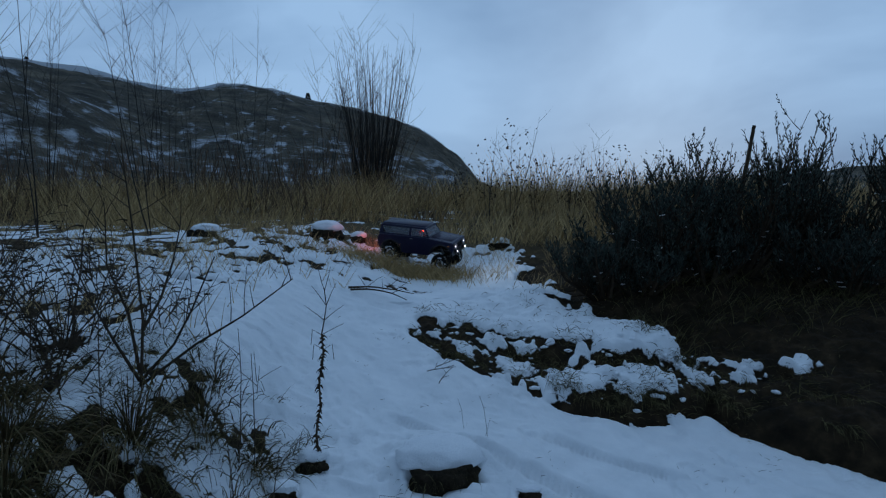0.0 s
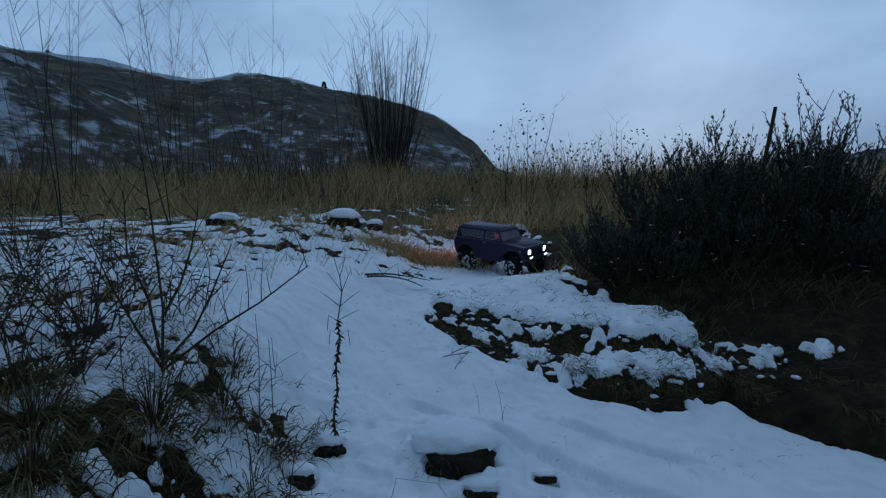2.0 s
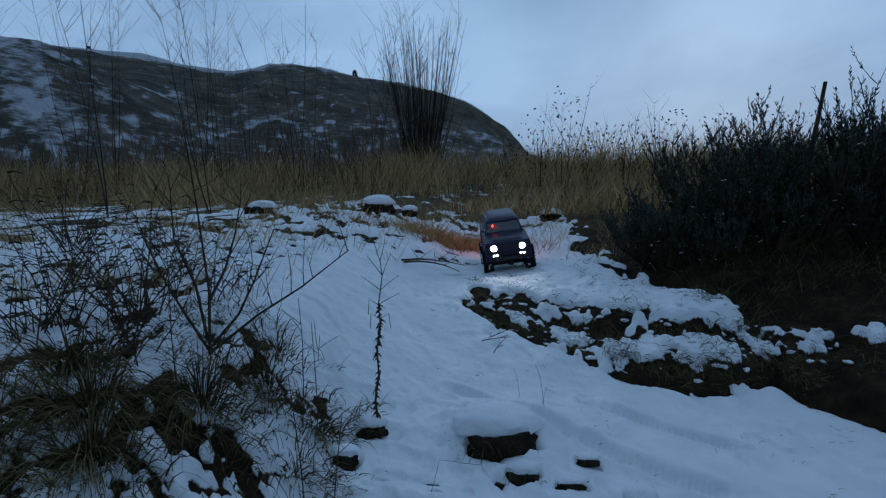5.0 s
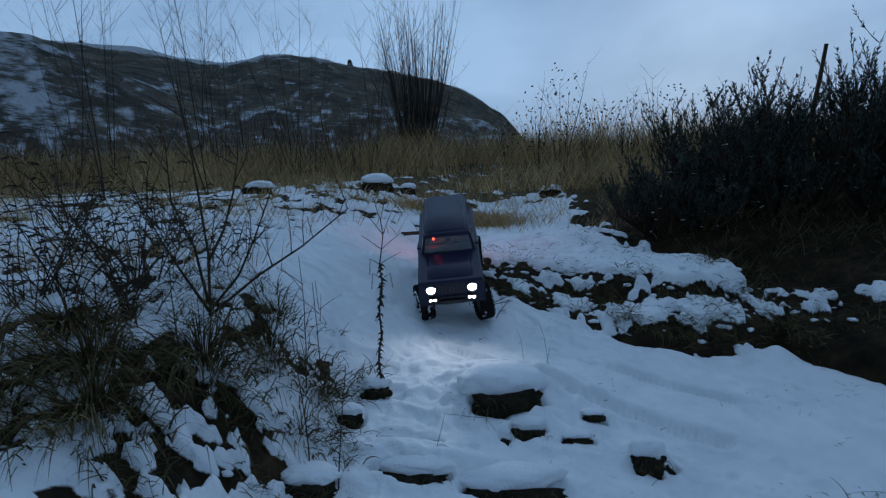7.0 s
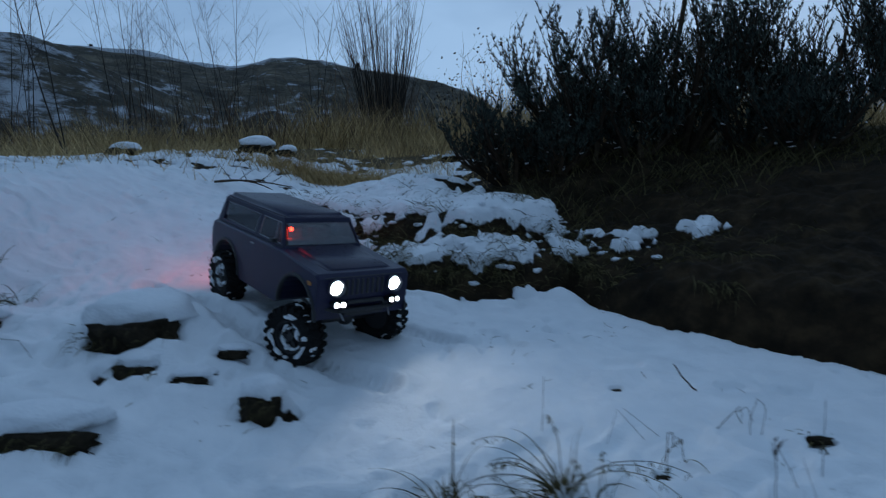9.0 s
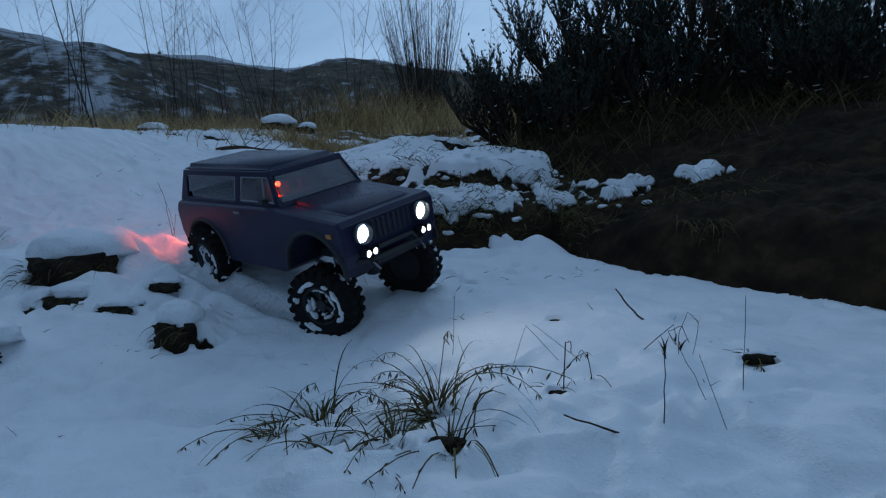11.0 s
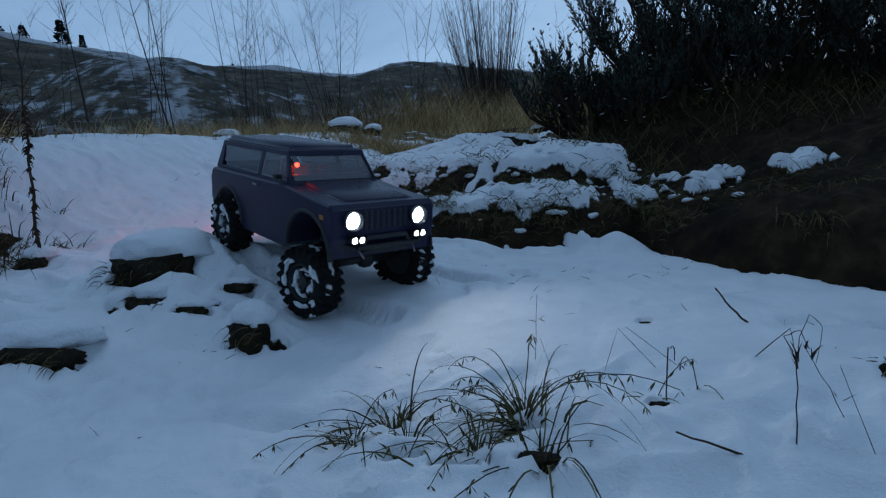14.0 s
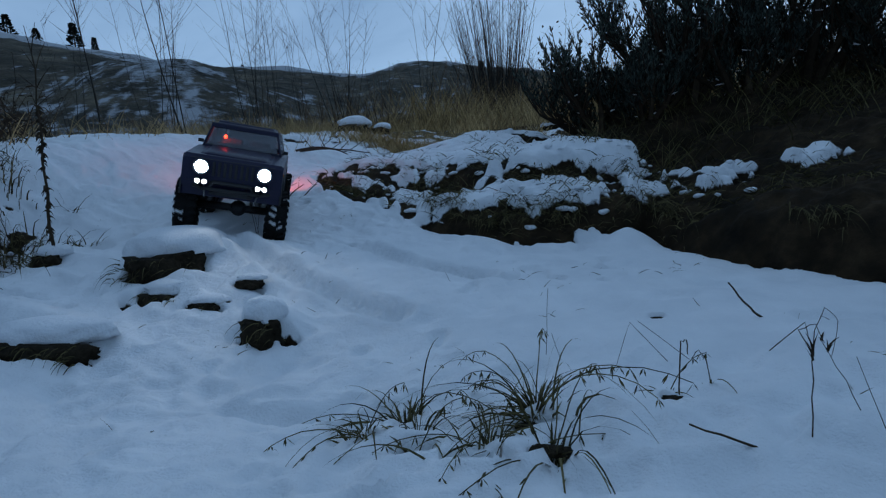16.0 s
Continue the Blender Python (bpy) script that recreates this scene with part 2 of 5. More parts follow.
def bank_distance(x, y):
    """How far behind the foot of the broken bank."""
    wob = 0.02 * vnoise(x, y, 9, 5, 3)
    return (y - np.interp(x, BANK_X, BANK_Y) + wob) * np.where(x > .88, .72, .95)


# earth clods that lift the snow: place, half sizes, shape, turn
CLODS = [(-.005, 1.350, .02, (.102, .060, .084), 1, 6), (.052, 1.270, -.01, (.048, .028, .038), 2, 0), (-.005, 1.245, -.01, (.020, .016, .018), 3, 30), (.158, 1.250, -.04, (.038, .018, .022), 4, 0),
         (.207, 1.312, -.012, (.028, .014, .016), 5, 0), (.305, 1.196, -.08, (.034, .024, .050), 6, 0), (.348, 1.205, -.08, (.022, .016, .034), 7, 20), (-.205, 1.085, -.03, (.090, .035, .040), 8, -8),
         (-.005, 1.075, -.06, (.105, .034, .050), 9, 4), (-.320, 1.350, .025, (.034, .028, .036), 10, 0), (-.16, 1.20, -.03, (.024, .016, .018), 12, 0), (.622, .985, 0, (.017, .012, .014), 13, 0), (.665, .918, 0, (.024, .013, .013), 14, 10), (.766, .955, 0, (.019, .013, .018), 15, 0), (.728, .890, 0, (.026, .014, .014), 16, 0),
         (.790, .900, 0, (.018, .013, .012), 17, 0), (1.100, 1.070, 0, (.018, .011, .016), 18, 0), (.888, 1.000, 0, (.011, .009, .010), 19, 0), (.885, 1.262, 0, (.010, .008, .010), 20, 0), (-.36, 1.22, 0, (.03, .02, .03), 31, 0), (-.14, 1.14, 0, (.018, .014, .016), 32, 0), (-.27, 1.19, 0, (.02, .016, .018), 33, 0), (-.38, .98, 0, (.05, .03, .035), 35, 0)]


def height_and_cover(x, y):
    low = lattice(x, y)
    s = bank_distance(x, y)
    tiers = np.interp(s, [0, .015, .05, .075, .19, .215, .25, .62, 1.2], [0, .02, .07, .088, .125, .15, .19, .29, .33])
    slope = np.interp(s, [0, .05, .16, .30, .42, .52, .85, 1.3], [0, .05, .09, .12, .15, .22, .31, .36])
    right = sstep(.82, 1.0, x)
    lift = sstep(0, .09, s)
    up = low * (1 - lift) - .015 * lift + tiers * (1 - right) + slope * right + .012 * vnoise(x, y, 14, 77, 3) * sstep(.01, .06, s) * (1 - sstep(.3, .45, s))
    up = np.where(s > 0, np.maximum(up, low), low)
    keep = 1 - sstep(2.35, 2.75, y)
    z = low + (up - low) * sstep(-.09, .06, x) * keep * (s > 0)
    z = z - .075 * np.exp(-((x - .70) / .24) ** 2) * sstep(2.12, 2.4, y) * (1 - sstep(2.7, 3.1, y))
    z = z + .040 * np.exp(-((x - .85) / .055) ** 2 - ((y - 1.775) / .045) ** 2)
    # far plain
    r = np.hypot(x, y)
    z = z + sstep(5.5, 30, y) * 0.25
    # snow cover, 1 deep snow and 0 bare
    n1, n2, n3 = vnoise(x, y, 6, 11, 4), vnoise(x, y, 16, 23, 3), vnoise(x, y, 30, 31, 3)
    cover = np.ones_like(x)
    on_bank = sstep(-.15, -.05, x + .03 * n2) * sstep(-.012, .004, s) * (1 - sstep(.24, .36, s + .05 * n1))
    n4 = vnoise(x + .3 * y, y * 1.5, 13, 61, 3, .6)
    face = np.maximum(1.25 * np.exp(-((s - .030) / .034) ** 2), 1.05 * np.exp(-((s - .200) / .034) ** 2) * sstep(.0, .35, n1 + .55))
    nose = np.exp(-((x + .02) / .09) ** 2) * np.exp(-((s - .07) / .07) ** 2)
    cover -= on_bank * (1 - right) * np.clip(face * (.85 + .9 * n4) + .60 + 1.6 * n4 + .7 * n3 - .36 * sstep(.05, .12, s) + 1.1 * nose + .30 * (1 - sstep(.25, .5, x)) * sstep(.02, .05, s), 0, 1.5)
    wall = right * sstep(0, .01, s)
    patch = .92 * np.exp(-(((x - .97) / .19) ** 2 + ((y - 2.00 + .25 * (x - .97)) / .105) ** 2) ** 2) + .74 * np.exp(-(((x - 1.255) / .085) ** 2 + ((y - 1.955) / .050) ** 2) ** 2) + .5 * np.exp(-(((x - 1.12) / .26) ** 2 + ((y - 2.20) / .030) ** 2) ** 2)
    cover -= wall * np.clip(1.35 - patch * (1.45 + 2.2 * n4 + 1.7 * n3 + .5 * n1), 0, 1.35) * (1 - sstep(.9, .8, x) * sstep(.3, .36, s))
    # the sagebrush's shadow, put into the cover as dark bare ground
    under = sstep(.0, .16, x - np.maximum(.46, .84 - (y - 2.2) * 1.3) + .14 * n1 + .16 * n4) * sstep(2.10, 2.2, y)
    cover -= under * 1.3
    left = sstep(-.36, -.50, x + .06 * n1) * sstep(.72, .85, y) * (1 - sstep(1.40, 1.52, y + .08 * n1))
    cover -= left * np.clip(.36 + 1.0 * n2 + 1.1 * n3 + .5 * n1, 0, 1.2)
    cover -= np.exp(-(((x + .76) / .16) ** 2 + ((y - 1.0) / .13) ** 2) ** 2) * np.clip(.40 + .9 * n2 + .7 * n3, 0, 1)
    near_left = sstep(-.10, -.3, x) * sstep(1.15, 1.0, y) * sstep(.5, .75, y)
    cover -= near_left * np.clip(.10 + .9 * n2 + .9 * n3, 0, 1.1)
    upper = sstep(2.45, 2.9, y)
    cover -= upper * np.clip(.34 + 1.1 * n2 + .45 * n1, 0, 1) * (1 - .6 * np.exp(-((x - .2) / .55) ** 2))
    left_plain = sstep(-.55, -.95, x) * sstep(1.35, 1.6, y)
    cover -= left_plain * np.clip(.26 + 1.2 * n2 + .4 * n1, 0, 1)
    far = sstep(3.6, 4.6, y + .5 * n1)
    cover -= far * np.clip(.62 + .5 * n1, 0, 1)
    for cx, cy, rx, ry in ((-.83, 2.40, .07, .025), (-.70, 2.52, .04, .02), (-.62, 2.68, .055, .02), (-.18, 2.52, .05, .018), (.0, 2.60, .045, .018), (-.95, 2.15, .10, .04)):
        hole = np.exp(-(((x - cx) / rx) ** 2 + ((y - cy) / ry) ** 2) ** 2)
        cover -= 1.1 * hole * (1 + .4 * n3)
        z = z - .02 * hole
    for cx, cy, _, (ax, ay, az), seed, turn in CLODS:
        u, v = (x - cx) / ax, (y - cy) / ay
        near = (np.abs(u) < 3) & (np.abs(v) < 4)
        un, vn, wob = u[near], v[near], n3[near]
        dome = np.exp(-(un / 1.5) ** 2 - ((vn - 1.15) / 1.35) ** 2)
        z[near] += az * (.62 if az > .035 else .25) * dome * (1 + .15 * wob)
        dark = np.exp(-(((un + .35 * wob) / .86) ** 2 + ((vn + .42 + .25 * wob) / (.50 + .20 * np.sin(un * 2.3 + seed))) ** 2) ** 3)
        cover[near] -= 1.35 * dark
        z[near] -= .30 * az * dark
    straw = np.clip(sstep(3.2, 4.2, y) + .5 * sstep(-.8, -1.4, x), 0, 1)
    # puffed snow, rough earth
    soft = sstep(.25, .9, cover)
    z = z + .024 * soft + (1 - soft) * (.014 * n3 + .012 * n2) + .010 * n1 * sstep(.3, .8, y) + .004 * n2
    z = z - .010 * sstep(.35, .6, vnoise(x, y, 11, 91, 2)) * soft * (1 - sstep(3, 5, y))
    # pillows and dimples in the lying snow, calmer on the smooth ramp
    calm = sstep(.25, .5, x) * (1 - sstep(1.75, 1.95, y)) + sstep(-.28, -.15, x) * (1 - sstep(.05, .2, x)) * sstep(1.45, 1.6, y)
    calm = calm * sstep(1.0, 1.2, y)
    lively = (1 - .72 * np.clip(calm, 0, 1)) * (1 - sstep(4, 6, y))
    n5, n6 = vnoise(x + .03 * n2, y, 21, 131, 2, .45), vnoise(x, y, 7.5, 137, 2, .5)
    z = z + soft * lively * ((.0075 + .005 * sstep(1.2, 1.05, y) * sstep(.2, .5, x)) * (1 - 2 * np.abs(n5)) + .011 * n6) + soft * .0012 * n3
    pock = sstep(.52, .70, vnoise(x, y, 27, 151, 1)) * sstep(.0, .35, vnoise(x, y, 4, 157, 2))
    z = z - .009 * pock * soft * (1 - sstep(3, 4, y))
    # tyre trail of the crawler
    for ax, ay, bx, by in ((.50, 1.285, .10, 1.43), (.10, 1.43, -.14, 1.60), (.60, 1.46, .24, 1.60)):
        t = np.clip(((x - ax) * (bx - ax) + (y - ay) * (by - ay)) / ((bx - ax) ** 2 + (by - ay) ** 2), 0, 1)
        d = np.hypot(x - ax - t * (bx - ax), y - ay - t * (by - ay))
        z = z - .016 * np.exp(-(d / .022) ** 4) * (1 + .35 * np.sin(t * np.hypot(bx - ax, by - ay) * 420)) + .004 * np.exp(-((d - .034) / .010) ** 2)
    return z, np.clip(cover, 0, 1), straw


GRID_X, GRID_Y, GRID_STEP = -4.2, 0.3, 0.01
_gx, _gy = np.meshgrid(GRID_X + GRID_STEP * np.arange(800), GRID_Y + GRID_STEP * np.arange(480))
HEIGHTS = height_and_cover(_gx.ravel(), _gy.ravel())[0].reshape(_gx.shape).tolist()


def surface(x, y):
    """Height of the ground near the slope."""
    u, v = min(max((x - GRID_X) / GRID_STEP, 0), 798.0), min(max((y - GRID_Y) / GRID_STEP, 0), 478.0)
    if (x - GRID_X) / GRID_STEP > 799 or u == 0 or (y - GRID_Y) / GRID_STEP > 479:
        return float(height_and_cover(np.array([float(x)]), np.array([float(y)]))[0][0])
    i, j = int(u), int(v)
    fu, fv = u - i, v - j
    a, b = HEIGHTS[j], HEIGHTS[j + 1]
    return (a[i] * (1 - fu) + a[i + 1] * fu) * (1 - fv) + (b[i] * (1 - fu) + b[i + 1] * fu) * fv


def spread(lo, hi, step, out_lo, out_hi, growth):
    mid = list(np.arange(lo, hi, step))
    d, v, after = step, hi, []
    while v < out_hi:
        after.append(v)
        d *= growth
        v += d
    d, v, before = step, lo, []
    while v > out_lo:
        d *= growth
        v -= d
        before.append(v)
    return np.array(before[::-1] + mid + after + [out_hi])


def build_ground():
    gx, gy = spread(-1.15, 1.6, .0055, -900, 900, 1.10), spread(.60, 2.75, .0055, -60, 1500, 1.045)
    X, Y = np.meshgrid(gx, gy)
    z, c, s = height_and_cover(X.ravel(), Y.ravel())
    nx, ny = len(gx), len(gy)
    verts = np.column_stack([X.ravel(), Y.ravel(), z])
    i = (np.arange(ny - 1)[:, None] * nx + np.arange(nx - 1)[None, :]).ravel()
    faces = np.column_stack([i, i + 1, i + 1 + nx, i + nx])
    me = bpy.data.meshes.new("ground")
    me.vertices.add(len(verts))
    me.vertices.foreach_set("co", verts.ravel())
    me.loops.add(faces.size)
    me.loops.foreach_set("vertex_index", faces.ravel())
    me.polygons.add(len(faces))
    me.polygons.foreach_set("loop_start", np.arange(0, faces.size, 4))
    me.polygons.foreach_set("use_smooth", np.ones(len(faces), bool))
    me.update()
    for key, val in (("cover", c), ("straw", s)):
        a = me.attributes.new(key, "FLOAT", "POINT")
        a.data.foreach_set("value", val.astype(np.float32))
    me.materials.append(GROUND)
    me.validate()
    ob = new("ground", me)
    tagged(ob, "snow-covered dirt slope with bare dark earth banks", "ground", kind="structure")
    return ob


# ridge line: bearing to the right of north and height above the eye, in degrees
RIDGE = [(-120, 9), (-85, 13), (-66, 14.5), (-53, 13.2), (-48, 12.2), (-41, 11.0), (-36, 10.5), (-31.5, 10.3), (-28, 9.75), (-24, 9.4), (-20.3, 10.05), (-16, 9.75),
         (-12.7, 8.85), (-8, 8.05), (-4.4, 7.35), (-2, 6.4), (0, 5.1), (2.3, 3.2), (4, 1.5), (7, .7), (14, .8), (40, 2.5), (80, 3), (120, 3)]


def hill_height(az, r):
    """Height of the far slopes at a bearing (degrees) and distance (metres)."""
    top = np.interp(az, [a for a, e in RIDGE], [e for a, e in RIDGE])
    d = np.interp(az, [-120, -50, -10, 4, 12, 120], [70, 85, 110, 120, 300, 300])
    t = np.clip((r - 18) / (d - 18), 0, 1.6)
    rise = np.where(t < 1, .62 * sstep(0, .62, t) + .38 * sstep(.45, 1.0, t), 1 - .25 * (t - 1))
    x, y = r * np.sin(np.radians(az)), r * np.cos(np.radians(az))
    ridge = np.tan(np.radians(top)) * d
    z = .7 + ridge * rise
    rough = vnoise(x, y, .05, 41, 5, .55) * np.clip(r / 18 - 1, 0, 1) * np.clip(ridge / 8, 0, 1)
    z += rough * 2.3 * (1 - .95 * np.exp(-((t - 1) / .22) ** 2)) + .25 * vnoise(x, y, .5, 47, 3) * np.clip(r / 30 - .5, 0, 1)
    # a nearer spur with a snowy rib
    spur = np.exp(-((az + 41) / 9.5) ** 2) * np.exp(-((r - 34) / 9) ** 2)
    z += spur * 2.6
    return z, rough, t


def build_hill():
    az = np.linspace(-120, 120, 520)
    rr = 16 * (330 / 16) ** np.linspace(0, 1, 150)
    A, R = np.meshgrid(az, rr)
    z, rough, t = hill_height(A.ravel(), R.ravel())
    a = np.radians(A.ravel())
    x, y = R.ravel() * np.sin(a), R.ravel() * np.cos(a)
    z = np.where(R.ravel() < 20, z - 2.0 * (20 - R.ravel()) / 4, z)
    verts = np.column_stack([x, y, z])
    na, nr = len(az), len(rr)
    i = (np.arange(nr - 1)[:, None] * na + np.arange(na - 1)[None, :]).ravel()
    faces = np.column_stack([i, i + 1, i + 1 + na, i + na])
    ob = raw_object("hill", verts.tolist(), faces.tolist(), HILL)
    streak = vnoise(A.ravel() * .9 + z * .6, z * 2.2, 1.0, 52, 5, .65)
    rib = np.exp(-((A.ravel() + 39 + .55 * (z - 4)) / 2.2) ** 2) * sstep(22, 28, R.ravel()) * (1 - sstep(38, 46, R.ravel()))
    foot = sstep(20, 30, R.ravel()) * (1 - sstep(36, 60, R.ravel()))
    cover = .15 + .44 * sstep(.42, .95, t) + .26 * sstep(-.05, .6, streak) + .12 * rib + .08 * foot - .14 * sstep(.25, .5, t) * (1 - sstep(.6, .8, t))
    at = ob.data.attributes.new("cover", "FLOAT", "POINT")
    at.data.foreach_set("value", cover.astype(np.float32))
    tagged(ob, "rocky brown hillside dusted with patchy snow", "hill", kind="structure")


build_ground()
build_hill()


# ---- crawler truck ----
def hexa(bm, pts):
    """A block from eight corners: four below, four above, both in the same order."""
    v = [bm.verts.new(p) for p in pts]
    for q in ((3, 2, 1, 0), (4, 5, 6, 7), (0, 1, 5, 4), (1, 2, 6, 5), (2, 3, 7, 6), (3, 0, 4, 7)):
        bm.faces.new([v[i] for i in q])


def block(bm, x0, x1, y0, y1, z0, z1):
    hexa(bm, [(x0, y0, z0), (x1, y0, z0), (x1, y1, z0), (x0, y1, z0), (x0, y0, z1), (x1, y0, z1), (x1, y1, z1), (x0, y1, z1)])


def soften(bm, width, segments=2, angle=28):
    bmesh.ops.recalc_face_normals(bm, faces=bm.faces)
    edges = [e for e in bm.edges if len(e.link_faces) == 2 and e.calc_face_angle(0) > radians(angle)]
    bmesh.ops.bevel(bm, geom=edges, offset=width, segments=segments, affect="EDGES", clamp_overlap=True)
    return bm


def lathe(bm, profile, steps, axis="y", centre=(0, 0, 0), closed=False):
    """Turns (radius, offset) pairs round an axis."""
    rings = []
    for r, o in profile:
        ring = []
        for k in range(steps):
            a = 2 * math.pi * k / steps
            c, s = r * math.cos(a), r * math.sin(a)
            p = {"y": (c, o, s), "x": (o, c, s), "z": (c, s, o)}[axis]
            ring.append(bm.verts.new((p[0] + centre[0], p[1] + centre[1], p[2] + centre[2])))
        rings.append(ring)
    pairs = list(zip(rings, rings[1:])) + ([(rings[-1], rings[0])] if closed else [])
    for a, b in pairs:
        for k in range(steps):
            bm.faces.new((a[k], a[(k + 1) % steps], b[(k + 1) % steps], b[k]))
    if not closed:
        for ring in (rings[0], rings[-1]):
            bm.faces.new(ring)
    bmesh.ops.recalc_face_normals(bm, faces=bm.faces)
    return bm


def rod(bm, a, b, r0, r1=None, sides=8):
    a, b, r1 = Vector(a), Vector(b), r0 if r1 is None else r1
    d = (b - a).normalized()
    u = d.orthogonal().normalized()
    w = d.cross(u)
    ends = [[bm.verts.new(p + r * (math.cos(2 * math.pi * k / sides) * u + math.sin(2 * math.pi * k / sides) * w)) for k in range(sides)] for p, r in ((a, r0), (b, r1))]
    for k in range(sides):
        bm.faces.new((ends[0][k], ends[0][(k + 1) % sides], ends[1][(k + 1) % sides], ends[1][k]))
    bm.faces.new(ends[0][::-1])
    bm.faces.new(ends[1])


K = 0.945  # scale of the model's parts
FRONT_X, REAR_X, TRACK, AXLE_Z, TYRE_R = .182, -.168, .098, .060, .062


def side_profile():
    pts = [(.256, .098), (.262, .120), (.262, .166), (.255, .175), (.180, .181), (.098, .189), (-.250, .187), (-.262, .170), (-.263, .125), (-.252, .098)]
    def arch(cx, r, z0, back):
        out = []
        for k in range(15):
            a = math.pi * (1 - k / 14) if back else math.pi * k / 14
            out.append((cx + r * math.cos(a), z0 + .92 * r * math.sin(a)))
        return out
    rear = arch(REAR_X, .072, .086, True)
    front = arch(FRONT_X, .074, .086, True)
    return pts + rear + [(-.085, .078), (.095, .078)] + front


def cab_y(z):
    return .093 + (.078 - .093) * (z - .187) / .058


def cab_block(bm, side, x0, x1, z0, u0, u1, z1, thick=.005):
    ya, yb = cab_y(z0), cab_y(z1)
    s = side
    hexa(bm, [(x0, s * ya, z0), (x1, s * ya, z0), (x1, s * (ya - thick), z0), (x0, s * (ya - thick), z0), (u0, s * yb, z1), (u1, s * yb, z1), (u1, s * (yb - thick), z1), (u0, s * (yb - thick), z1)])


def pane(corners, inset):
    bm = bmesh.new()
    n = (Vector(corners[1]) - Vector(corners[0])).cross(Vector(corners[2]) - Vector(corners[0])).normalized() * .0012
    hexa(bm, [Vector(c) - n for c in corners] + [Vector(c) + n for c in corners])
    bmesh.ops.recalc_face_normals(bm, faces=bm.faces)
    return bm


def trim_ring(corners, r):
    bm = bmesh.new()
    for a, b in zip(corners, corners[1:] + corners[:1]):
        rod(bm, a, b, r, sides=6)
    return bm


def build_truck():
    truck = new("rc_crawler_truck")
    tagged(truck, "dark blue model off-road truck with lit round headlights, driving over snow", "model truck")
    # painted shell
    bm = bmesh.new()
    prof = side_profile()
    rows = []
    for y in (-.104, -.099, .099, .104):
        tuck = 0.0 if abs(y) < .1 else .003
        rows.append([bm.verts.new((x * (1 - tuck), y, z + (-tuck if z > .16 else 0))) for x, z in prof])
    for a, b in zip(rows, rows[1:]):
        for k in range(len(prof)):
            bm.faces.new((a[k], a[(k + 1) % len(prof)], b[(k + 1) % len(prof)], b[k]))
    bm.faces.new(rows[0][::-1])
    bm.faces.new(rows[-1])
    soften(bm, .0035, 2, 40)
    part("body_shell", bm, PAINT, truck, smooth=False)
    # hood bulge
    bm = bmesh.new()
    hexa(bm, [(.098, -.090, .180), (.252, -.085, .168), (.252, .085, .168), (.098, .090, .180), (.100, -.072, .1945), (.246, -.066, .1790), (.246, .066, .1790), (.100, .072, .1945)])
    part("hood", soften(bm, .009, 4), PAINT, truck, smooth=True)
    # cab frame
    bm = bmesh.new()
    for s in (-1, 1):
        cab_block(bm, s, -.255, .100, .185, -.254, .098, .194)
        cab_block(bm, s, -.246, .071, .236, -.245, .067, .246)
        cab_block(bm, s, .086, .100, .190, .059, .071, .240)
        cab_block(bm, s, -.043, -.026, .190, -.043, -.026, .240)
        cab_block(bm, s, -.256, -.226, .190, -.246, -.232, .240)
    hexa(bm, [(.094, -.092, .185), (.102, -.092, .185), (.102, .092, .185), (.094, .092, .185), (.089, -.090, .194), (.097, -.090, .194), (.097, .090, .194), (.089, .090, .194)])
    hexa(bm, [(.066, -.080, .236), (.073, -.080, .236), (.073, .080, .236), (.066, .080, .236), (.062, -.078, .247), (.069, -.078, .247), (.069, .078, .247), (.062, .078, .247)])
    hexa(bm, [(-.257, -.093, .185), (-.250, -.093, .185), (-.250, .093, .185), (-.257, .093, .185), (-.254, -.090, .200), (-.247, -.090, .200), (-.247, .090, .200), (-.254, .090, .200)])
    part("cab_frame", soften(bm, .0012, 1), PAINT, truck)
    # roof
    bm = bmesh.new()
    hexa(bm, [(-.2485, -.0795, .240), (.0725, -.0795, .240), (.0725, .0795, .240), (-.2485, .0795, .240), (-.243, -.0715, .2570), (.060, -.0715, .2545), (.060, .0715, .2545), (-.243, .0715, .2570)])
    part("roof", soften(bm, .0080, 5), PAINT, truck, smooth=True)
    # pale sheet added below the dark roof so the red light shows on it
    bm = bmesh.new()
    block(bm, -.240, .058, -.071, .071, .2385, .2415)
    part("red_light_catcher", bm, TRIM, truck, "added pale grey sheet that catches the red cabin light")
    # panes and their trims
    wind = [(.0975, -.082, .194), (.0975, .082, .194), (.0695, .072, .238), (.0695, -.072, .238)]
    part("windshield", pane(wind, 0), GLASS, truck)
    part("rear_window", pane([(-.252, -.078, .200), (-.252, .078, .200), (-.247, .070, .238), (-.247, -.070, .238)], 0), GLASS, truck)
    for s in (-1, 1):
        lo, hi = s * (cab_y(.195) - .002), s * (cab_y(.236) - .002)
        door = [(-.024, lo, .195), (.084, lo, .195), (.060, hi, .235), (-.024, hi, .235)]
        quarter = [(-.205, lo, .197), (-.046, lo, .195), (-.046, hi, .235), (-.230, hi, .235)]
        part("door_window", pane(door, 0), GLASS, truck)
        part("quarter_window", pane(quarter, 0), GLASS, truck)
        part("door_window_trim", trim_ring(door, .0016), TRIM, truck, "thin grey window trim")
        part("quarter_window_trim", trim_ring(quarter, .0012), TRIM, truck, "thin grey window trim")
        bm = bmesh.new()
        rod(bm, (.052, lo * 1.0, .195), (.044, hi, .235), .0016)
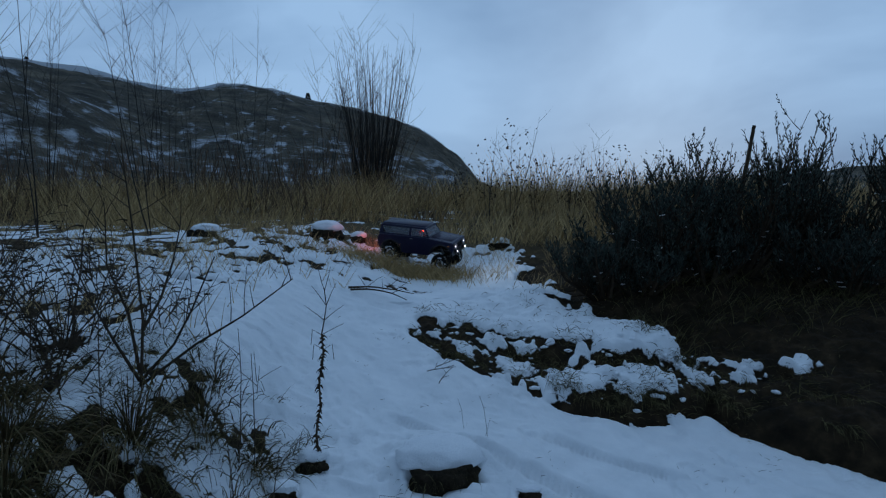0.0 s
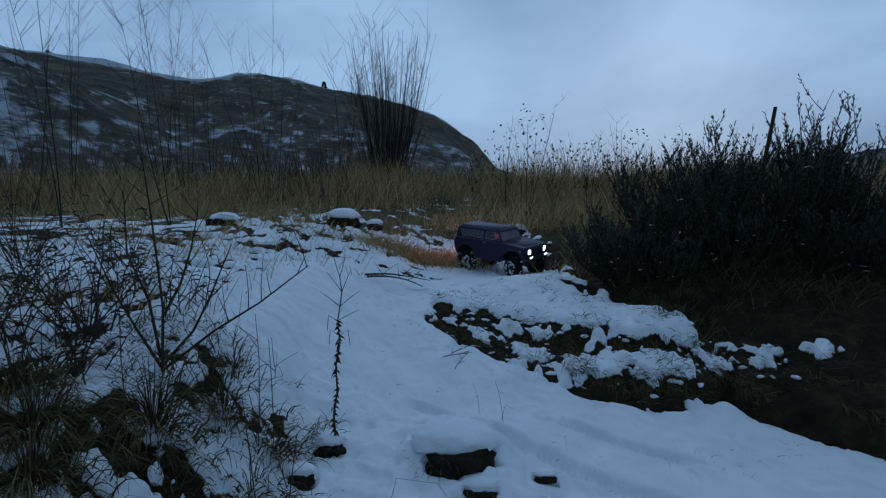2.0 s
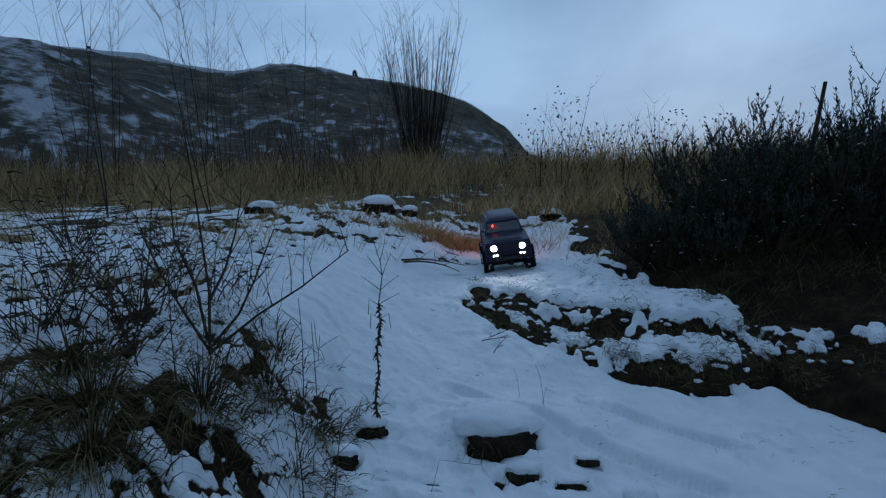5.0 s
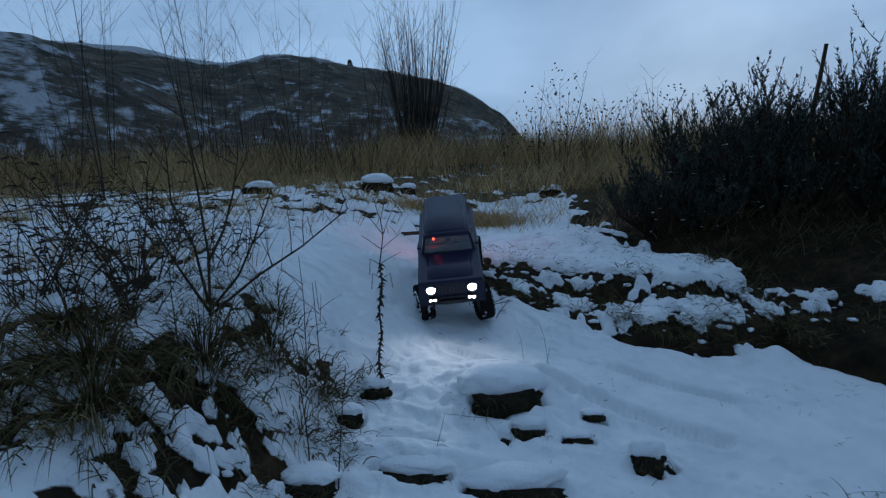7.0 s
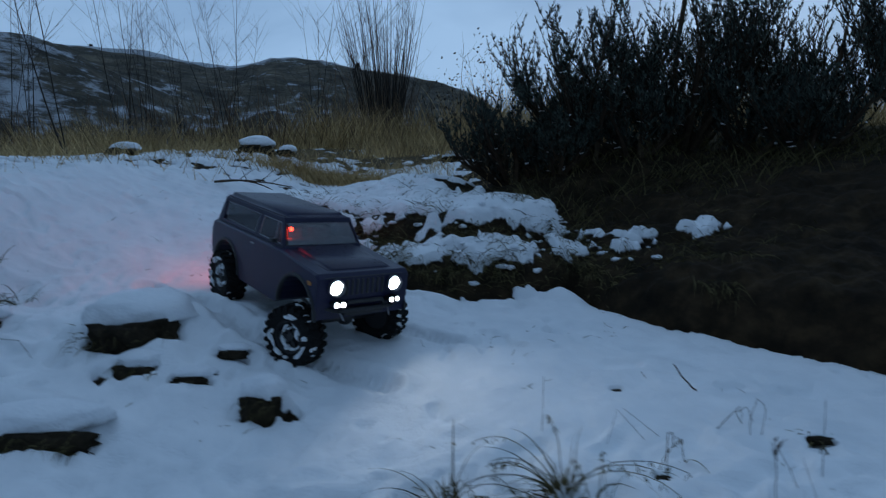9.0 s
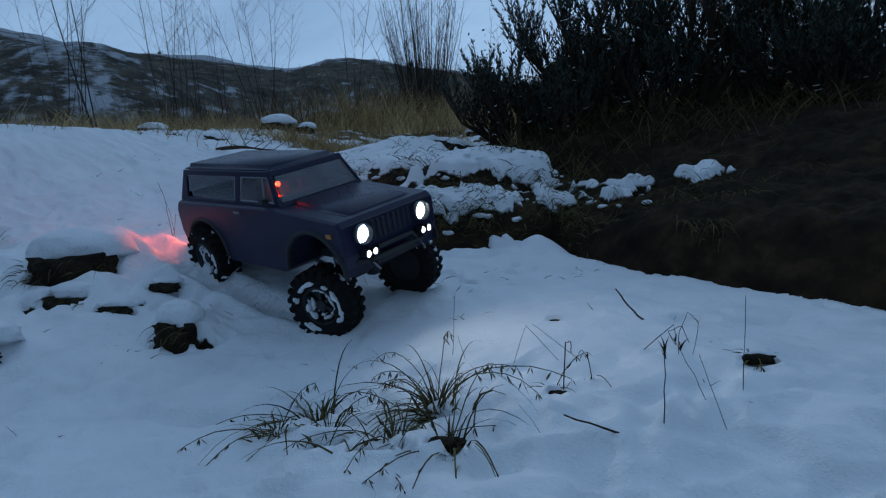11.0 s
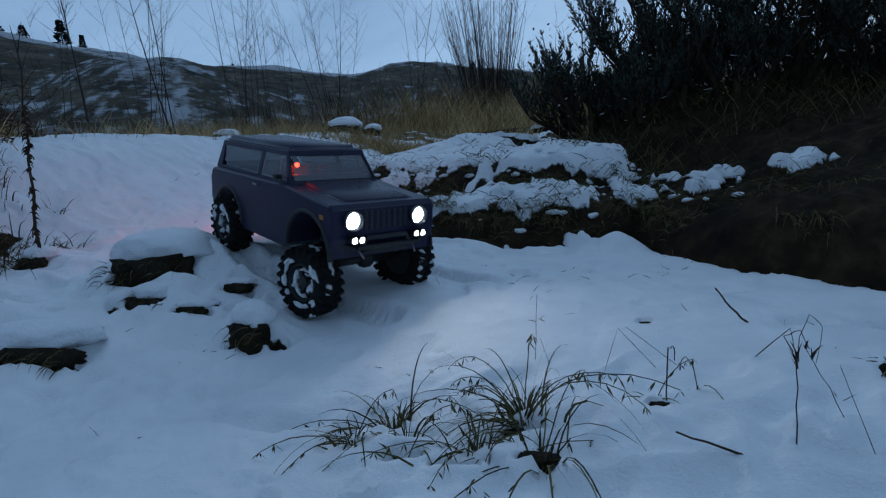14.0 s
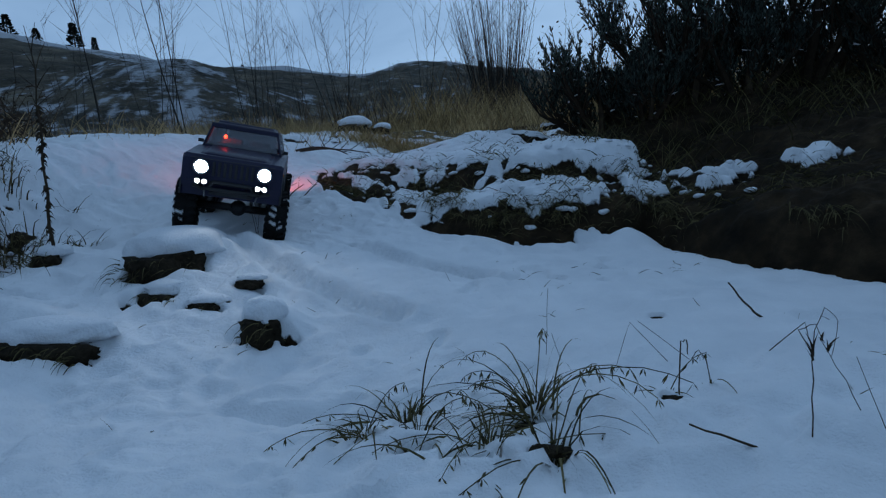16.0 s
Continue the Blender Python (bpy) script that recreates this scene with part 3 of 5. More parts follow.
        part("vent_window_bar", bm, TRIM, truck, "thin grey bar of the vent window")
        bm = bmesh.new()
        rod(bm, (-.030, s * .1055, .176), (-.012, s * .1055, .176), .0022)
        part("door_handle", bm, STEEL, truck, "small metal door handle")
        bm = bmesh.new()
        block(bm, .228, .240, s * .1035 - .002, s * .1035 + .002, .150, .157)
        part("side_marker", bm, AMBER, truck, "amber side marker")
        bm = bmesh.new()
        block(bm, .060, .072, s * .094, s * .106, .196, .204)
        rod(bm, (.066, s * .090, .194), (.066, s * .100, .199), .0015)
        part("side_mirror", soften(bm, .001, 1), PLASTIC, truck, "small black mirror")
        # flares round the wheel arches
        for cx, r in ((FRONT_X, .075), (REAR_X, .073)):
            bm = bmesh.new()
            prev = None
            for k in range(17):
                a = math.pi * k / 16
                ring = [bm.verts.new((cx + (r + dr) * math.cos(a), s * y, .086 + .92 * (r + dr) * math.sin(a))) for dr, y in ((-.002, .098), (-.002, .1065), (.004, .1065), (.006, .102))]
                if prev:
                    for i in range(3):
                        bm.faces.new((prev[i], prev[i + 1], ring[i + 1], ring[i]))
                prev = ring
            bmesh.ops.recalc_face_normals(bm, faces=bm.faces)
            part("fender_flare", bm, PLASTIC, truck, "black wheel arch flare", True)
    # cab inside
    bm = bmesh.new()
    block(bm, -.240, .085, -.085, .085, .180, .186)
    block(bm, -.02, .02, -.06, -.01, .186, .215)
    block(bm, -.02, .02, .01, .06, .186, .215)
    # block added at the dash to keep the red light off the hood
    block(bm, .060, .088, -.080, .080, .186, .203)
    part("interior_tub", soften(bm, .003, 1), TRIM, truck, "grey interior tub with two seats")
    bm = bmesh.new()
    bmesh.ops.create_icosphere(bm, subdivisions=2, radius=.0045, matrix=Matrix.Translation((.040, -.048, .217)))
    part("cabin_light", bm, LAMP_RED, truck, "glowing red cabin light", True)
    # face of the truck
    bm = bmesh.new()
    block(bm, .2590, .2618, -.088, .088, .126, .168)
    part("grille_panel", soften(bm, .001, 1), PLASTIC, truck, "black grille panel")
    for k in range(8):
        y = -.040 + k * .0115
        bm = bmesh.new()
        block(bm, .2610, .2640, y - .003, y + .003, .132, .163)
        part("grille_bar", soften(bm, .001, 1), PLASTIC, truck)
    for s in (-1, 1):
        bm = bmesh.new()
        lathe(bm, [(.0150, .258), (.0168, .268), (.0156, .2735), (.0134, .2625)], 24, "x", (0, s * .0655, .149))
        ring = part("headlight", bm, STEEL, truck, "round headlight with a metal ring", True)
        bm = bmesh.new()
        lathe(bm, [(.0133, .2622), (.0131, .2640), (.008, .2652), (.002, .2656)], 24, "x", (0, s * .0655, .149))
        part("lens", bm, LAMP_WHITE, ring, "glowing white headlight lens", True)
        for y in (.055, .069):
            bm = bmesh.new()
            lathe(bm, [(.0058, .262), (.0066, .278), (.0058, .2800), (.0049, .2768)], 16, "x", (0, s * y, .119))
            fog = part("fog_lamp", bm, PLASTIC, truck, "small round auxiliary lamp", True)
            bm = bmesh.new()
            lathe(bm, [(.0048, .2766), (.0042, .2776), (.001, .2780)], 16, "x", (0, s * y, .119))
            part("lens", bm, LAMP_SMALL, fog, "glowing white lamp lens", True)
        bm = bmesh.new()
        block(bm, -.2655, -.2615, s * .088 - .008, s * .088 + .008, .138, .160)
        part("tail_light", soften(bm, .001, 1), LAMP_TAIL, truck, "glowing red tail light")
    # bumpers
    bm = bmesh.new()
    for a, b in (((.268, -.060, .104), (.268, .060, .104)), ((.268, -.060, .104), (.248, -.092, .110)), ((.268, .060, .104), (.248, .092, .110)), ((.262, -.045, .096), (.262, .045, .096)), ((.266, -.040, .119), (.266, .040, .119)), ((.266, -.040, .119), (.266, -.048, .104)), ((.266, .040, .119), (.266, .048, .104))):
        rod(bm, a, b, .0042)
    block(bm, .235, .266, -.035, .035, .092, .106)
    part("front_bumper", bm, PLASTIC, truck, "black tube bumper with winch mount")
    bm = bmesh.new()
    rod(bm, (-.272, -.085, .105), (-.272, .085, .105), .005)
    block(bm, -.272, -.240, -.04, .04, .096, .106)
    part("rear_bumper", bm, PLASTIC, truck, "black tube bumper")
    bm = bmesh.new()
    rod(bm, (.255, -.058, .112), (.278, -.052, .088), .0018)
    part("tow_hook", bm, STEEL, truck, "steel tow hook")
    bm = bmesh.new()
    rod(bm, (.255, .058, .112), (.278, .052, .088), .0018)
    part("tow_hook", bm, STEEL, truck, "steel tow hook")
    # frame and running gear
    bm = bmesh.new()
    for s in (-1, 1):
        block(bm, -.235, .240, s * .034 - .004, s * .034 + .004, .086, .104)
    block(bm, -.05, .06, -.035, .035, .074, .092)
    part("chassis_frame", soften(bm, .001, 1), PLASTIC, truck, "black chassis rails with gearbox")
    for x in (FRONT_X, REAR_X):
        bm = bmesh.new()
        rod(bm, (x, -.082, AXLE_Z), (x, .082, AXLE_Z), .009, sides=12)
        bmesh.ops.create_icosphere(bm, subdivisions=2, radius=.019, matrix=Matrix.Translation((x, .012, AXLE_Z)))
        part("axle", bm, PLASTIC, truck, "black axle housing", True)
        for s in (-1, 1):
            bm = bmesh.new()
            rod(bm, (x, s * .055, AXLE_Z + .008), (x * .86, s * .042, .125), .0065, .0065, 10)
            rod(bm, (x, s * .055, AXLE_Z + .015), (x * .93, s * .048, .100), .009, .009, 10)
            part("shock_absorber", bm, STEEL, truck, "metal shock absorber", True)
            bm = bmesh.new()
            rod(bm, (x, s * .040, AXLE_Z - .006), (x * .25, s * .030, .082), .004)
            part("suspension_link", bm, STEEL, truck)
    # wheels
    wheels = []
    for x, s in ((FRONT_X, -1), (FRONT_X, 1), (REAR_X, -1), (REAR_X, 1)):
        bm = bmesh.new()
        lathe(bm, [(.033, -.019), (.047, -.0225), (.0555, -.020), (.058, -.012), (.0585, 0), (.058, .012), (.0555, .020), (.047, .0225), (.033, .019), (.031, 0)], 40, "y", closed=True)
        for k in range(22):
            for side in (-1, 1):
                a = 2 * math.pi * (k + .5 * (side > 0)) / 22
                m = Matrix.Rotation(-a, 4, "Y") @ Matrix.Translation((.0592, side * .0115, 0)) @ Matrix.Rotation(side * .45, 4, "X")
                bmesh.ops.create_cube(bm, size=1, matrix=m @ Matrix.Diagonal((.0065, .0185, .0085, 1)))
                m = Matrix.Rotation(-a, 4, "Y") @ Matrix.Translation((.0545, side * .0215, 0))
                bmesh.ops.create_cube(bm, size=1, matrix=m @ Matrix.Diagonal((.010, .005, .0065, 1)))
        wheel = new("wheel")
        wheel.parent = truck
        tyre = part("tyre", bm, RUBBER, wheel, "black lugged rubber tyre")
        bm = bmesh.new()
        lathe(bm, [(.002, -s * .016), (.0335, -s * .016), (.0335, s * .019), (.0315, s * .0215), (.030, s * .018), (.028, s * .006), (.010, s * .006), (.009, s * .016), (.004, s * .018)], 28, "y")
        for k in range(6):
            m = Matrix.Rotation(k * math.pi / 3, 4, "Y") @ Matrix.Translation((.019, s * .010, 0))
            bmesh.ops.create_cube(bm, size=1, matrix=m @ Matrix.Diagonal((.022, .006, .006, 1)))
        part("rim", bm, PLASTIC, wheel, "black six-spoke rim")
        rnd = random.Random(int(7 + 10 * x * 10 + s))
        bm = bmesh.new()
        for k in range(44):
            a, r = rnd.uniform(0, 6.28), rnd.choice((.016, .022, .026, .040, .045, .050, .057, .058))
            yy = s * rnd.uniform(.008, .014) if r < .03 else s * .021 if r < .05 else rnd.uniform(-.018, .018)
            m = Matrix.Rotation(-a, 4, "Y") @ Matrix.Translation((r, yy, 0)) @ Matrix.Diagonal((rnd.uniform(.002, .004), rnd.uniform(.003, .009), rnd.uniform(.004, .016), 1))
            bmesh.ops.create_icosphere(bm, subdivisions=2, radius=1, matrix=m)
        for v in bm.verts:
            v.co += .0028 * noise.noise_vector(v.co * 240)
        part("packed_snow", bm, SNOW, wheel, "clumps of snow stuck to the wheel", True)["kind"] = "stuff"
        wheels.append((wheel, x, s))
    # melt drops and grains of snow on roof and hood
    rnd = random.Random(4)
    bm = bmesh.new()
    for k in range(170):
        if rnd.random() < .55:
            x, y = rnd.uniform(-.235, .05), rnd.uniform(-.068, .068)
            z = .2570 - .0025 * (x + .243) / .303
        else:
            x, y = rnd.uniform(.108, .236), rnd.uniform(-.060, .060)
            z = .1942 + (x - .104) / .142 * (.1792 - .1942)
        bmesh.ops.create_icosphere(bm, subdivisions=1, radius=1, matrix=Matrix.Translation((x, y, z)) @ Matrix.Diagonal((rnd.uniform(.0006, .002), rnd.uniform(.0006, .0016), .0006, 1)))
    part("road_grit", bm, PLASTIC, truck, "drops and grit on the paint", True)["kind"] = "stuff"
    for ob in truck.children:
        if ob.type == "MESH":
            ob.data.transform(Matrix.Scale(K, 4))
            for sub in ob.children:
                sub.data.transform(Matrix.Scale(K, 4))
        else:
            for sub in ob.children:
                sub.data.transform(Matrix.Scale(K, 4))
    return truck, wheels


# seconds, place, heading, nose-down pitch and roll of the truck
TRUCK_ROWS = [
    (0, -0.123, 3.528, 0.341, -23.0, 4.8, 11.0),
    (0.7, -0.035, 3.467, 0.29, -22.0, 2.5, 6.0),
    (1.5, 0.134, 3.312, 0.275, -36.3, 4.7, 9.0),
    (2, 0.233, 3.135, 0.259, -44.4, 3.3, 5.7),
    (2.5, 0.267, 3.065, 0.253, -50.4, 2.6, 4.5),
    (3, 0.14, 2.895, 0.267, -67.7, 4.7, 2.0),
    (3.5, 0.113, 2.989, 0.272, -71.2, 4.3, 0.5),
    (4, 0.126, 2.956, 0.266, -72.8, 3.3, 1.6),
    (4.8, 0.085, 2.8, 0.262, -84.0, 4.0, 5.0),
    (5.6, -0.03, 2.53, 0.258, -92.0, 7.0, 13.0),
    (6.2, -0.105, 2.33, 0.247, -95.0, 11.5, 23.0),
    (6.5, -0.122, 2.216, 0.24, -95.1, 12.5, 24.6),
    (7, -0.156, 1.958, 0.203, -85.4, 19.9, 3.7),
    (7.5, -0.073, 1.849, 0.147, -87.4, 23.0, -20.8),
    (8, 0.036, 1.675, 0.059, -60.5, 6.0, -14.0),
    (8.5, 0.166, 1.578, 0.033, -47.4, 7.2, -10.0),
    (9, 0.256, 1.517, 0.019, -43.8, 8.3, -4.9),
    (9.6, 0.327, 1.477, 0.004, -38.6, 6.4, 1.0),
    (10.3, 0.396, 1.438, -0.009, -33.5, 4.6, 6.9),
    (11, 0.439, 1.414, -0.016, -30.4, 3.4, 10.6),
    (11.5, 0.445, 1.410, -0.016, -29.9, 3.3, 11.3),
    (12.5, 0.429, 1.411, -0.015, -31.1, 4.0, 10.9),
    (13, 0.387, 1.416, -0.001, -29.8, 6.7, 9.4),
    (13.5, 0.337, 1.433, 0.004, -30.6, 7.3, 3.5),
    (14, 0.278, 1.444, 0.015, -32.8, 9.5, -1.6),
    (14.5, 0.154, 1.517, 0.038, -34.5, 12.4, -8.1),
    (15, 0.093, 1.534, 0.058, -40.9, 9.2, -9.9),
    (15.5, 0.028, 1.539, 0.069, -48.0, 6.0, -14.9),
    (16, -0.077, 1.668, 0.099, -58.6, 4.8, -14.0),
]
STEER = [(0, -6), (1.5, -10), (2.5, -20), (3.5, -5), (6.5, 8), (7.5, 22), (9, 22), (11, 17), (13.5, 16), (14.2, 12), (14.8, 6), (16, 4)]
truck, wheels = build_truck()


def truck_pose(t):
    ts = [r[0] for r in TRUCK_ROWS]
    return pose(*[float(np.interp(t, ts, [r[c] for r in TRUCK_ROWS])) for c in (1, 2, 3)], *[float(np.interp(t, ts, [r[c] for r in TRUCK_ROWS])) for c in (6, 5, 4)])


def motions():
    walk(truck, [(r[0], pose(r[1], r[2], r[3], r[6], r[5], r[4])) for r in TRUCK_ROWS])
    times = [round(.1 * k, 1) for k in range(161)]
    spun, last, rows = 0.0, None, {i: [] for i in range(4)}
    for t in times:
        m = truck_pose(t)
        if last is not None:
            step = m.translation - last.translation
            spun += step.dot(m.to_3x3() @ Vector((1, 0, 0))) / (TYRE_R * K)
        last = m
        for i, (wheel, x, s) in enumerate(wheels):
            hub = m @ Vector((x * K, s * TRACK * K, AXLE_Z * K))
            gap = hub.z - TYRE_R * K + .013 - surface(hub.x, hub.y)
            lift = max(-.024, min(.014, -gap))
            turn = float(np.interp(t, [a for a, b in STEER], [b for a, b in STEER])) if x > 0 else 0.0
            rows[i].append((t, pose(x * K, s * TRACK * K, AXLE_Z * K + lift, 0, 0, turn) @ Matrix.Rotation(spun, 4, "Y")))
    for i, (wheel, x, s) in enumerate(wheels):
        smooth_rows = []
        for k, (t, m) in enumerate(rows[i]):
            near = rows[i][max(0, k - 2):k + 3]
            m = m.copy()
            m.translation.z = sum(r[1].translation.z for r in near) / len(near)
            smooth_rows.append((t, m))
        walk(wheel, smooth_rows)


# ---- plant materials and growth ----
STRAW = two_tone("dry_straw_grass", (0.28, 0.180, 0.080), (0.60, 0.43, 0.21), 3, 0.9, vary=.5)
WEED = two_tone("dead_brown_weed", (0.026, 0.018, 0.012), (0.075, 0.052, 0.033), 6, 0.9, vary=.4)
BARK = two_tone("grey_brown_bark", (0.022, 0.018, 0.015), (0.070, 0.058, 0.048), 10, 0.9, vary=.3)
RUST = two_tone("rusty_brown_brush", (0.066, 0.042, 0.026), (0.16, 0.100, 0.060), 2, 0.9, vary=.4)
SAGE = two_tone("grey_green_sage_leaf", (0.022, 0.030, 0.024), (0.078, 0.094, 0.078), 9, 0.8, vary=.8)
OLIVE = two_tone("olive_winter_grass", (0.034, 0.032, 0.013), (0.150, 0.122, 0.054), 7, 0.9, vary=.6)
TAWNY = two_tone("tawny_dead_blade", (0.060, 0.042, 0.018), (0.20, 0.145, 0.070), 5, 0.9, vary=.6)
PINE = two_tone("dark_pine_needles", (0.006, 0.010, 0.008), (0.016, 0.024, 0.018), 1, 0.9)


class Growth:
    """Collects stems, blades and leaves into one mesh."""

    def __init__(self, seed):
        self.v, self.f, self.rnd = [], [], random.Random(seed)

    def tube(self, pts, r0, r1, sides=3):
        pts = [Vector(p) for p in pts]
        base, n = len(self.v), len(pts)
        for i, p in enumerate(pts):
            d = (pts[min(i + 1, n - 1)] - pts[max(i - 1, 0)]).normalized()
            u = d.cross(Vector((.3, .9, .1))).normalized()
            w = d.cross(u)
            r = r0 + (r1 - r0) * i / max(1, n - 1)
            for k in range(sides):
                a = 2 * math.pi * k / sides
                self.v.append(p + r * (math.cos(a) * u + math.sin(a) * w))
        for i in range(n - 1):
            for k in range(sides):
                a, b = base + i * sides + k, base + i * sides + (k + 1) % sides
                self.f.append((a, b, b + sides, a + sides))

    def blade(self, p, way, length, width, droop, segments=3):
        p, way = Vector(p), Vector(way).normalized()
        side = way.cross(Vector((self.rnd.uniform(-1, 1), self.rnd.uniform(-1, 1), .1))).normalized()
        base = len(self.v)
        for i in range(segments):
            w = width * (1 - .75 * i / segments) * .5
            self.v += [p - side * w, p + side * w]
            p = p + way * (length / segments)
            way = (way + Vector((way.x * .4, way.y * .4, -1)) * droop / segments).normalized()
        self.v.append(p)
        for i in range(segments - 1):
            a = base + 2 * i
            self.f.append((a, a + 1, a + 3, a + 2))
        a = base + 2 * (segments - 1)
        self.f.append((a, a + 1, a + 2))

    def leaf(self, p, way, length, width):
        p, way = Vector(p), Vector(way).normalized()
        side = way.cross(Vector((self.rnd.uniform(-1, 1), self.rnd.uniform(-1, 1), self.rnd.uniform(-1, 1)))).normalized() * width * .5
        base = len(self.v)
        self.v += [p, p + way * length * .5 + side, p + way * length, p + way * length * .5 - side]
        self.f.append((base, base + 1, base + 2, base + 3))

    def path(self, p, way, length, bend, wander, n=5):
        """A crooked line that slowly turns towards bend."""
        p, way, out = Vector(p), Vector(way).normalized(), []
        for i in range(n + 1):
            out.append(p.copy())
            way = (way + Vector(bend) / n + Vector([self.rnd.uniform(-1, 1) for _ in range(3)]) * wander).normalized()
            p = p + way * (length / n)
        return out

    def done(self, name, mat, parent=None, smooth=False):
        return raw_object(name, [tuple(p) for p in self.v], self.f, mat, parent, smooth)


def tuft(name, x, y, growth, mat, label, group):
    """A grass plant: its blades are one mass under the plant's foot."""
    root = new(name)
    root.location = (x, y, surface(x, y))
    mass = growth.done("blade_mass", mat, root)
    mass.data.transform(Matrix.Translation((-x, -y, -surface(x, y))))
    mass["kind"] = "stuff"
    return tagged(root, label, "grass", group)


# ---- stones and clods ----
def lump(size, seed, rough=.35, sub=4, flat=-.35):
    bm = bmesh.new()
    bmesh.ops.create_icosphere(bm, subdivisions=sub, radius=1)
    off = Vector((seed * 3.7, seed * 1.3, seed * .7))
    for v in bm.verts:
        n = noise.fractal(v.co * 1.6 + off, .7, 2.1, 4)
        f = noise.noise(v.co * 5 + off)
        v.co *= 1 + rough * n + rough * .35 * f
        if v.co.z > .62:
            v.co.z = .62 + (v.co.z - .62) * .3
        if v.co.z < flat:
            v.co.z = flat + (v.co.z - flat) * .3
        v.co = Vector((v.co.x * size[0], v.co.y * size[1], v.co.z * size[2]))
    return bm


def snow_cap(size, seed, thick=.62, lift=.70):
    """A soft pillow that covers the top and back of a clod and runs into the slope."""
    bm = bmesh.new()
    bmesh.ops.create_icosphere(bm, subdivisions=4, radius=1)
    off = Vector((seed * 2.1, seed * .9, seed * 1.7))
    for v in bm.verts:
        c = v.co.copy()
        edge = 1 + .16 * noise.fractal(c * 1.7 + off, .8, 2.0, 3)
        sag = -.18 * max(0, noise.noise(c * 2.6 + off)) * (1 - abs(c.z))
        v.co = Vector((c.x * size[0] * 1.12 * edge, c.y * size[1] * 1.22 * edge, size[2] * (thick * (abs(c.z) ** .8) * (1 if c.z > 0 else -.55) + sag)))
    bmesh.ops.translate(bm, verts=bm.verts, vec=(0, size[1] * .68, size[2] * (lift + .06)))
    return bm


def clod(name, x, y, z, size, seed, label, cap=True, turn=0, sub=4, thick=.62, lift=.70):
    th = new(name)
    tagged(th, label, name.replace("_", " "))
    th.matrix_basis = pose(x, y, z, 0, 0, turn)
    if cap:
        part("snow_cap", snow_cap(size, seed, thick, lift), SNOW, th, "soft white snow cap", True)
    part("block", lump(size, seed, .42, sub=sub), SOIL, th, "", True)
    return th


for cx, cy, cz, size, seed, turn in CLODS:
    low = surface(cx, cy - size[1] * .9)
    big = size[0] > .026
    if big:
        th = clod("earth_clod", cx, cy, low + size[2] * .34, (size[0] * 1.0, size[1] * .95, size[2] * .92), seed, "dark earth clod bared under a cap of snow", True, turn)
    else:
        th = clod("earth_clod", cx, cy - size[1] * .12, low + size[2] * .10, (size[0] * .90, size[1] * .55, size[2] * .50), seed, "small dark earth clod poking out of snow", False, turn)
    tagged(th, group="clods on the slope")
for k, (cx, cy, cz, size, seed, turn) in enumerate(CLODS):
    if size[0] > .03:
        g = Growth(900 + k)
        for i in range(int(900 * size[0])):
            bx, by = cx + g.rnd.uniform(-.95, .95) * size[0], cy - size[1] * g.rnd.uniform(.2, .9)
            top = surface(cx, cy - size[1] * .9) + size[2] * g.rnd.uniform(.2, .95)
            g.blade((bx, by, top), (g.rnd.uniform(-.6, .6), -.8, g.rnd.uniform(-.2, .5)), size[2] * g.rnd.uniform(.3, .9), g.rnd.uniform(.0012, .0026), g.rnd.uniform(1.5, 4), 4)
        tuft("grass_clump", cx, cy, g, OLIVE, "short dead grass hanging over an earth clod", "grass on the clods")
for cx, cy, size, seed in ((-.745, 3.71, (.095, .07, .075), 21), (-.53, 3.66, (.045, .04, .04), 22), (.42, 4.1, (.07, .05, .05), 23), (-1.45, 3.5, (.08, .06, .05), 24)):
    tagged(clod("field_stone", cx, cy, surface(cx, cy) + size[2] * .12, size, seed, "rounded brown stone capped with snow beside grass", True, 0, 4, .75, .62), group="field stones")


def clump_field(name, count, seed, spots, label):
    """Small soft lumps of snow left lying on broken ground."""
    rnd = random.Random(seed)
    me_v, me_f = [], []
    for i in range(count):
        x, y = spots(rnd)
        if x is None:
            continue
        r = rnd.uniform(.004, .014)
        bm = bmesh.new()
        bmesh.ops.create_icosphere(bm, subdivisions=2, radius=1)
        off = Vector((i * 1.7, i * .3, 0))
        turn = rnd.uniform(0, 3.14)
        base = len(me_v)
        for v in bm.verts:
            q = v.co * (1 + .40 * noise.fractal(v.co * 1.2 + off, .8, 2.0, 2))
            px, py = q.x * r * 1.5, q.y * r * .8
            me_v.append((x + px * math.cos(turn) - py * math.sin(turn), y + px * math.sin(turn) + py * math.cos(turn), surface(x, y) + q.z * r * .55))
        me_f += [tuple(base + v.index for v in f.verts) for f in bm.faces]
        bm.free()
    tagged(raw_object(name, me_v, me_f, SNOW), label, "snow", kind="stuff")


def bank_spot(rnd):
    x, y = rnd.uniform(-.05, 1.12), rnd.uniform(1.76, 2.2)
    s = float(bank_distance(np.array([x]), np.array([y]))[0])
    return (x, y) if .03 < s < .30 and (x < .9 or s > .13) else (None, None)


def left_spot(rnd):
    x, y = rnd.uniform(-1.0, -.36), rnd.uniform(.85, 1.5)
    return x, y


clump_field("snow_clumps", 170, 71, bank_spot, "soft clumps of snow on the broken bank")
clump_field("snow_clumps", 60, 72, left_spot, "soft clumps of snow between grass tussocks")


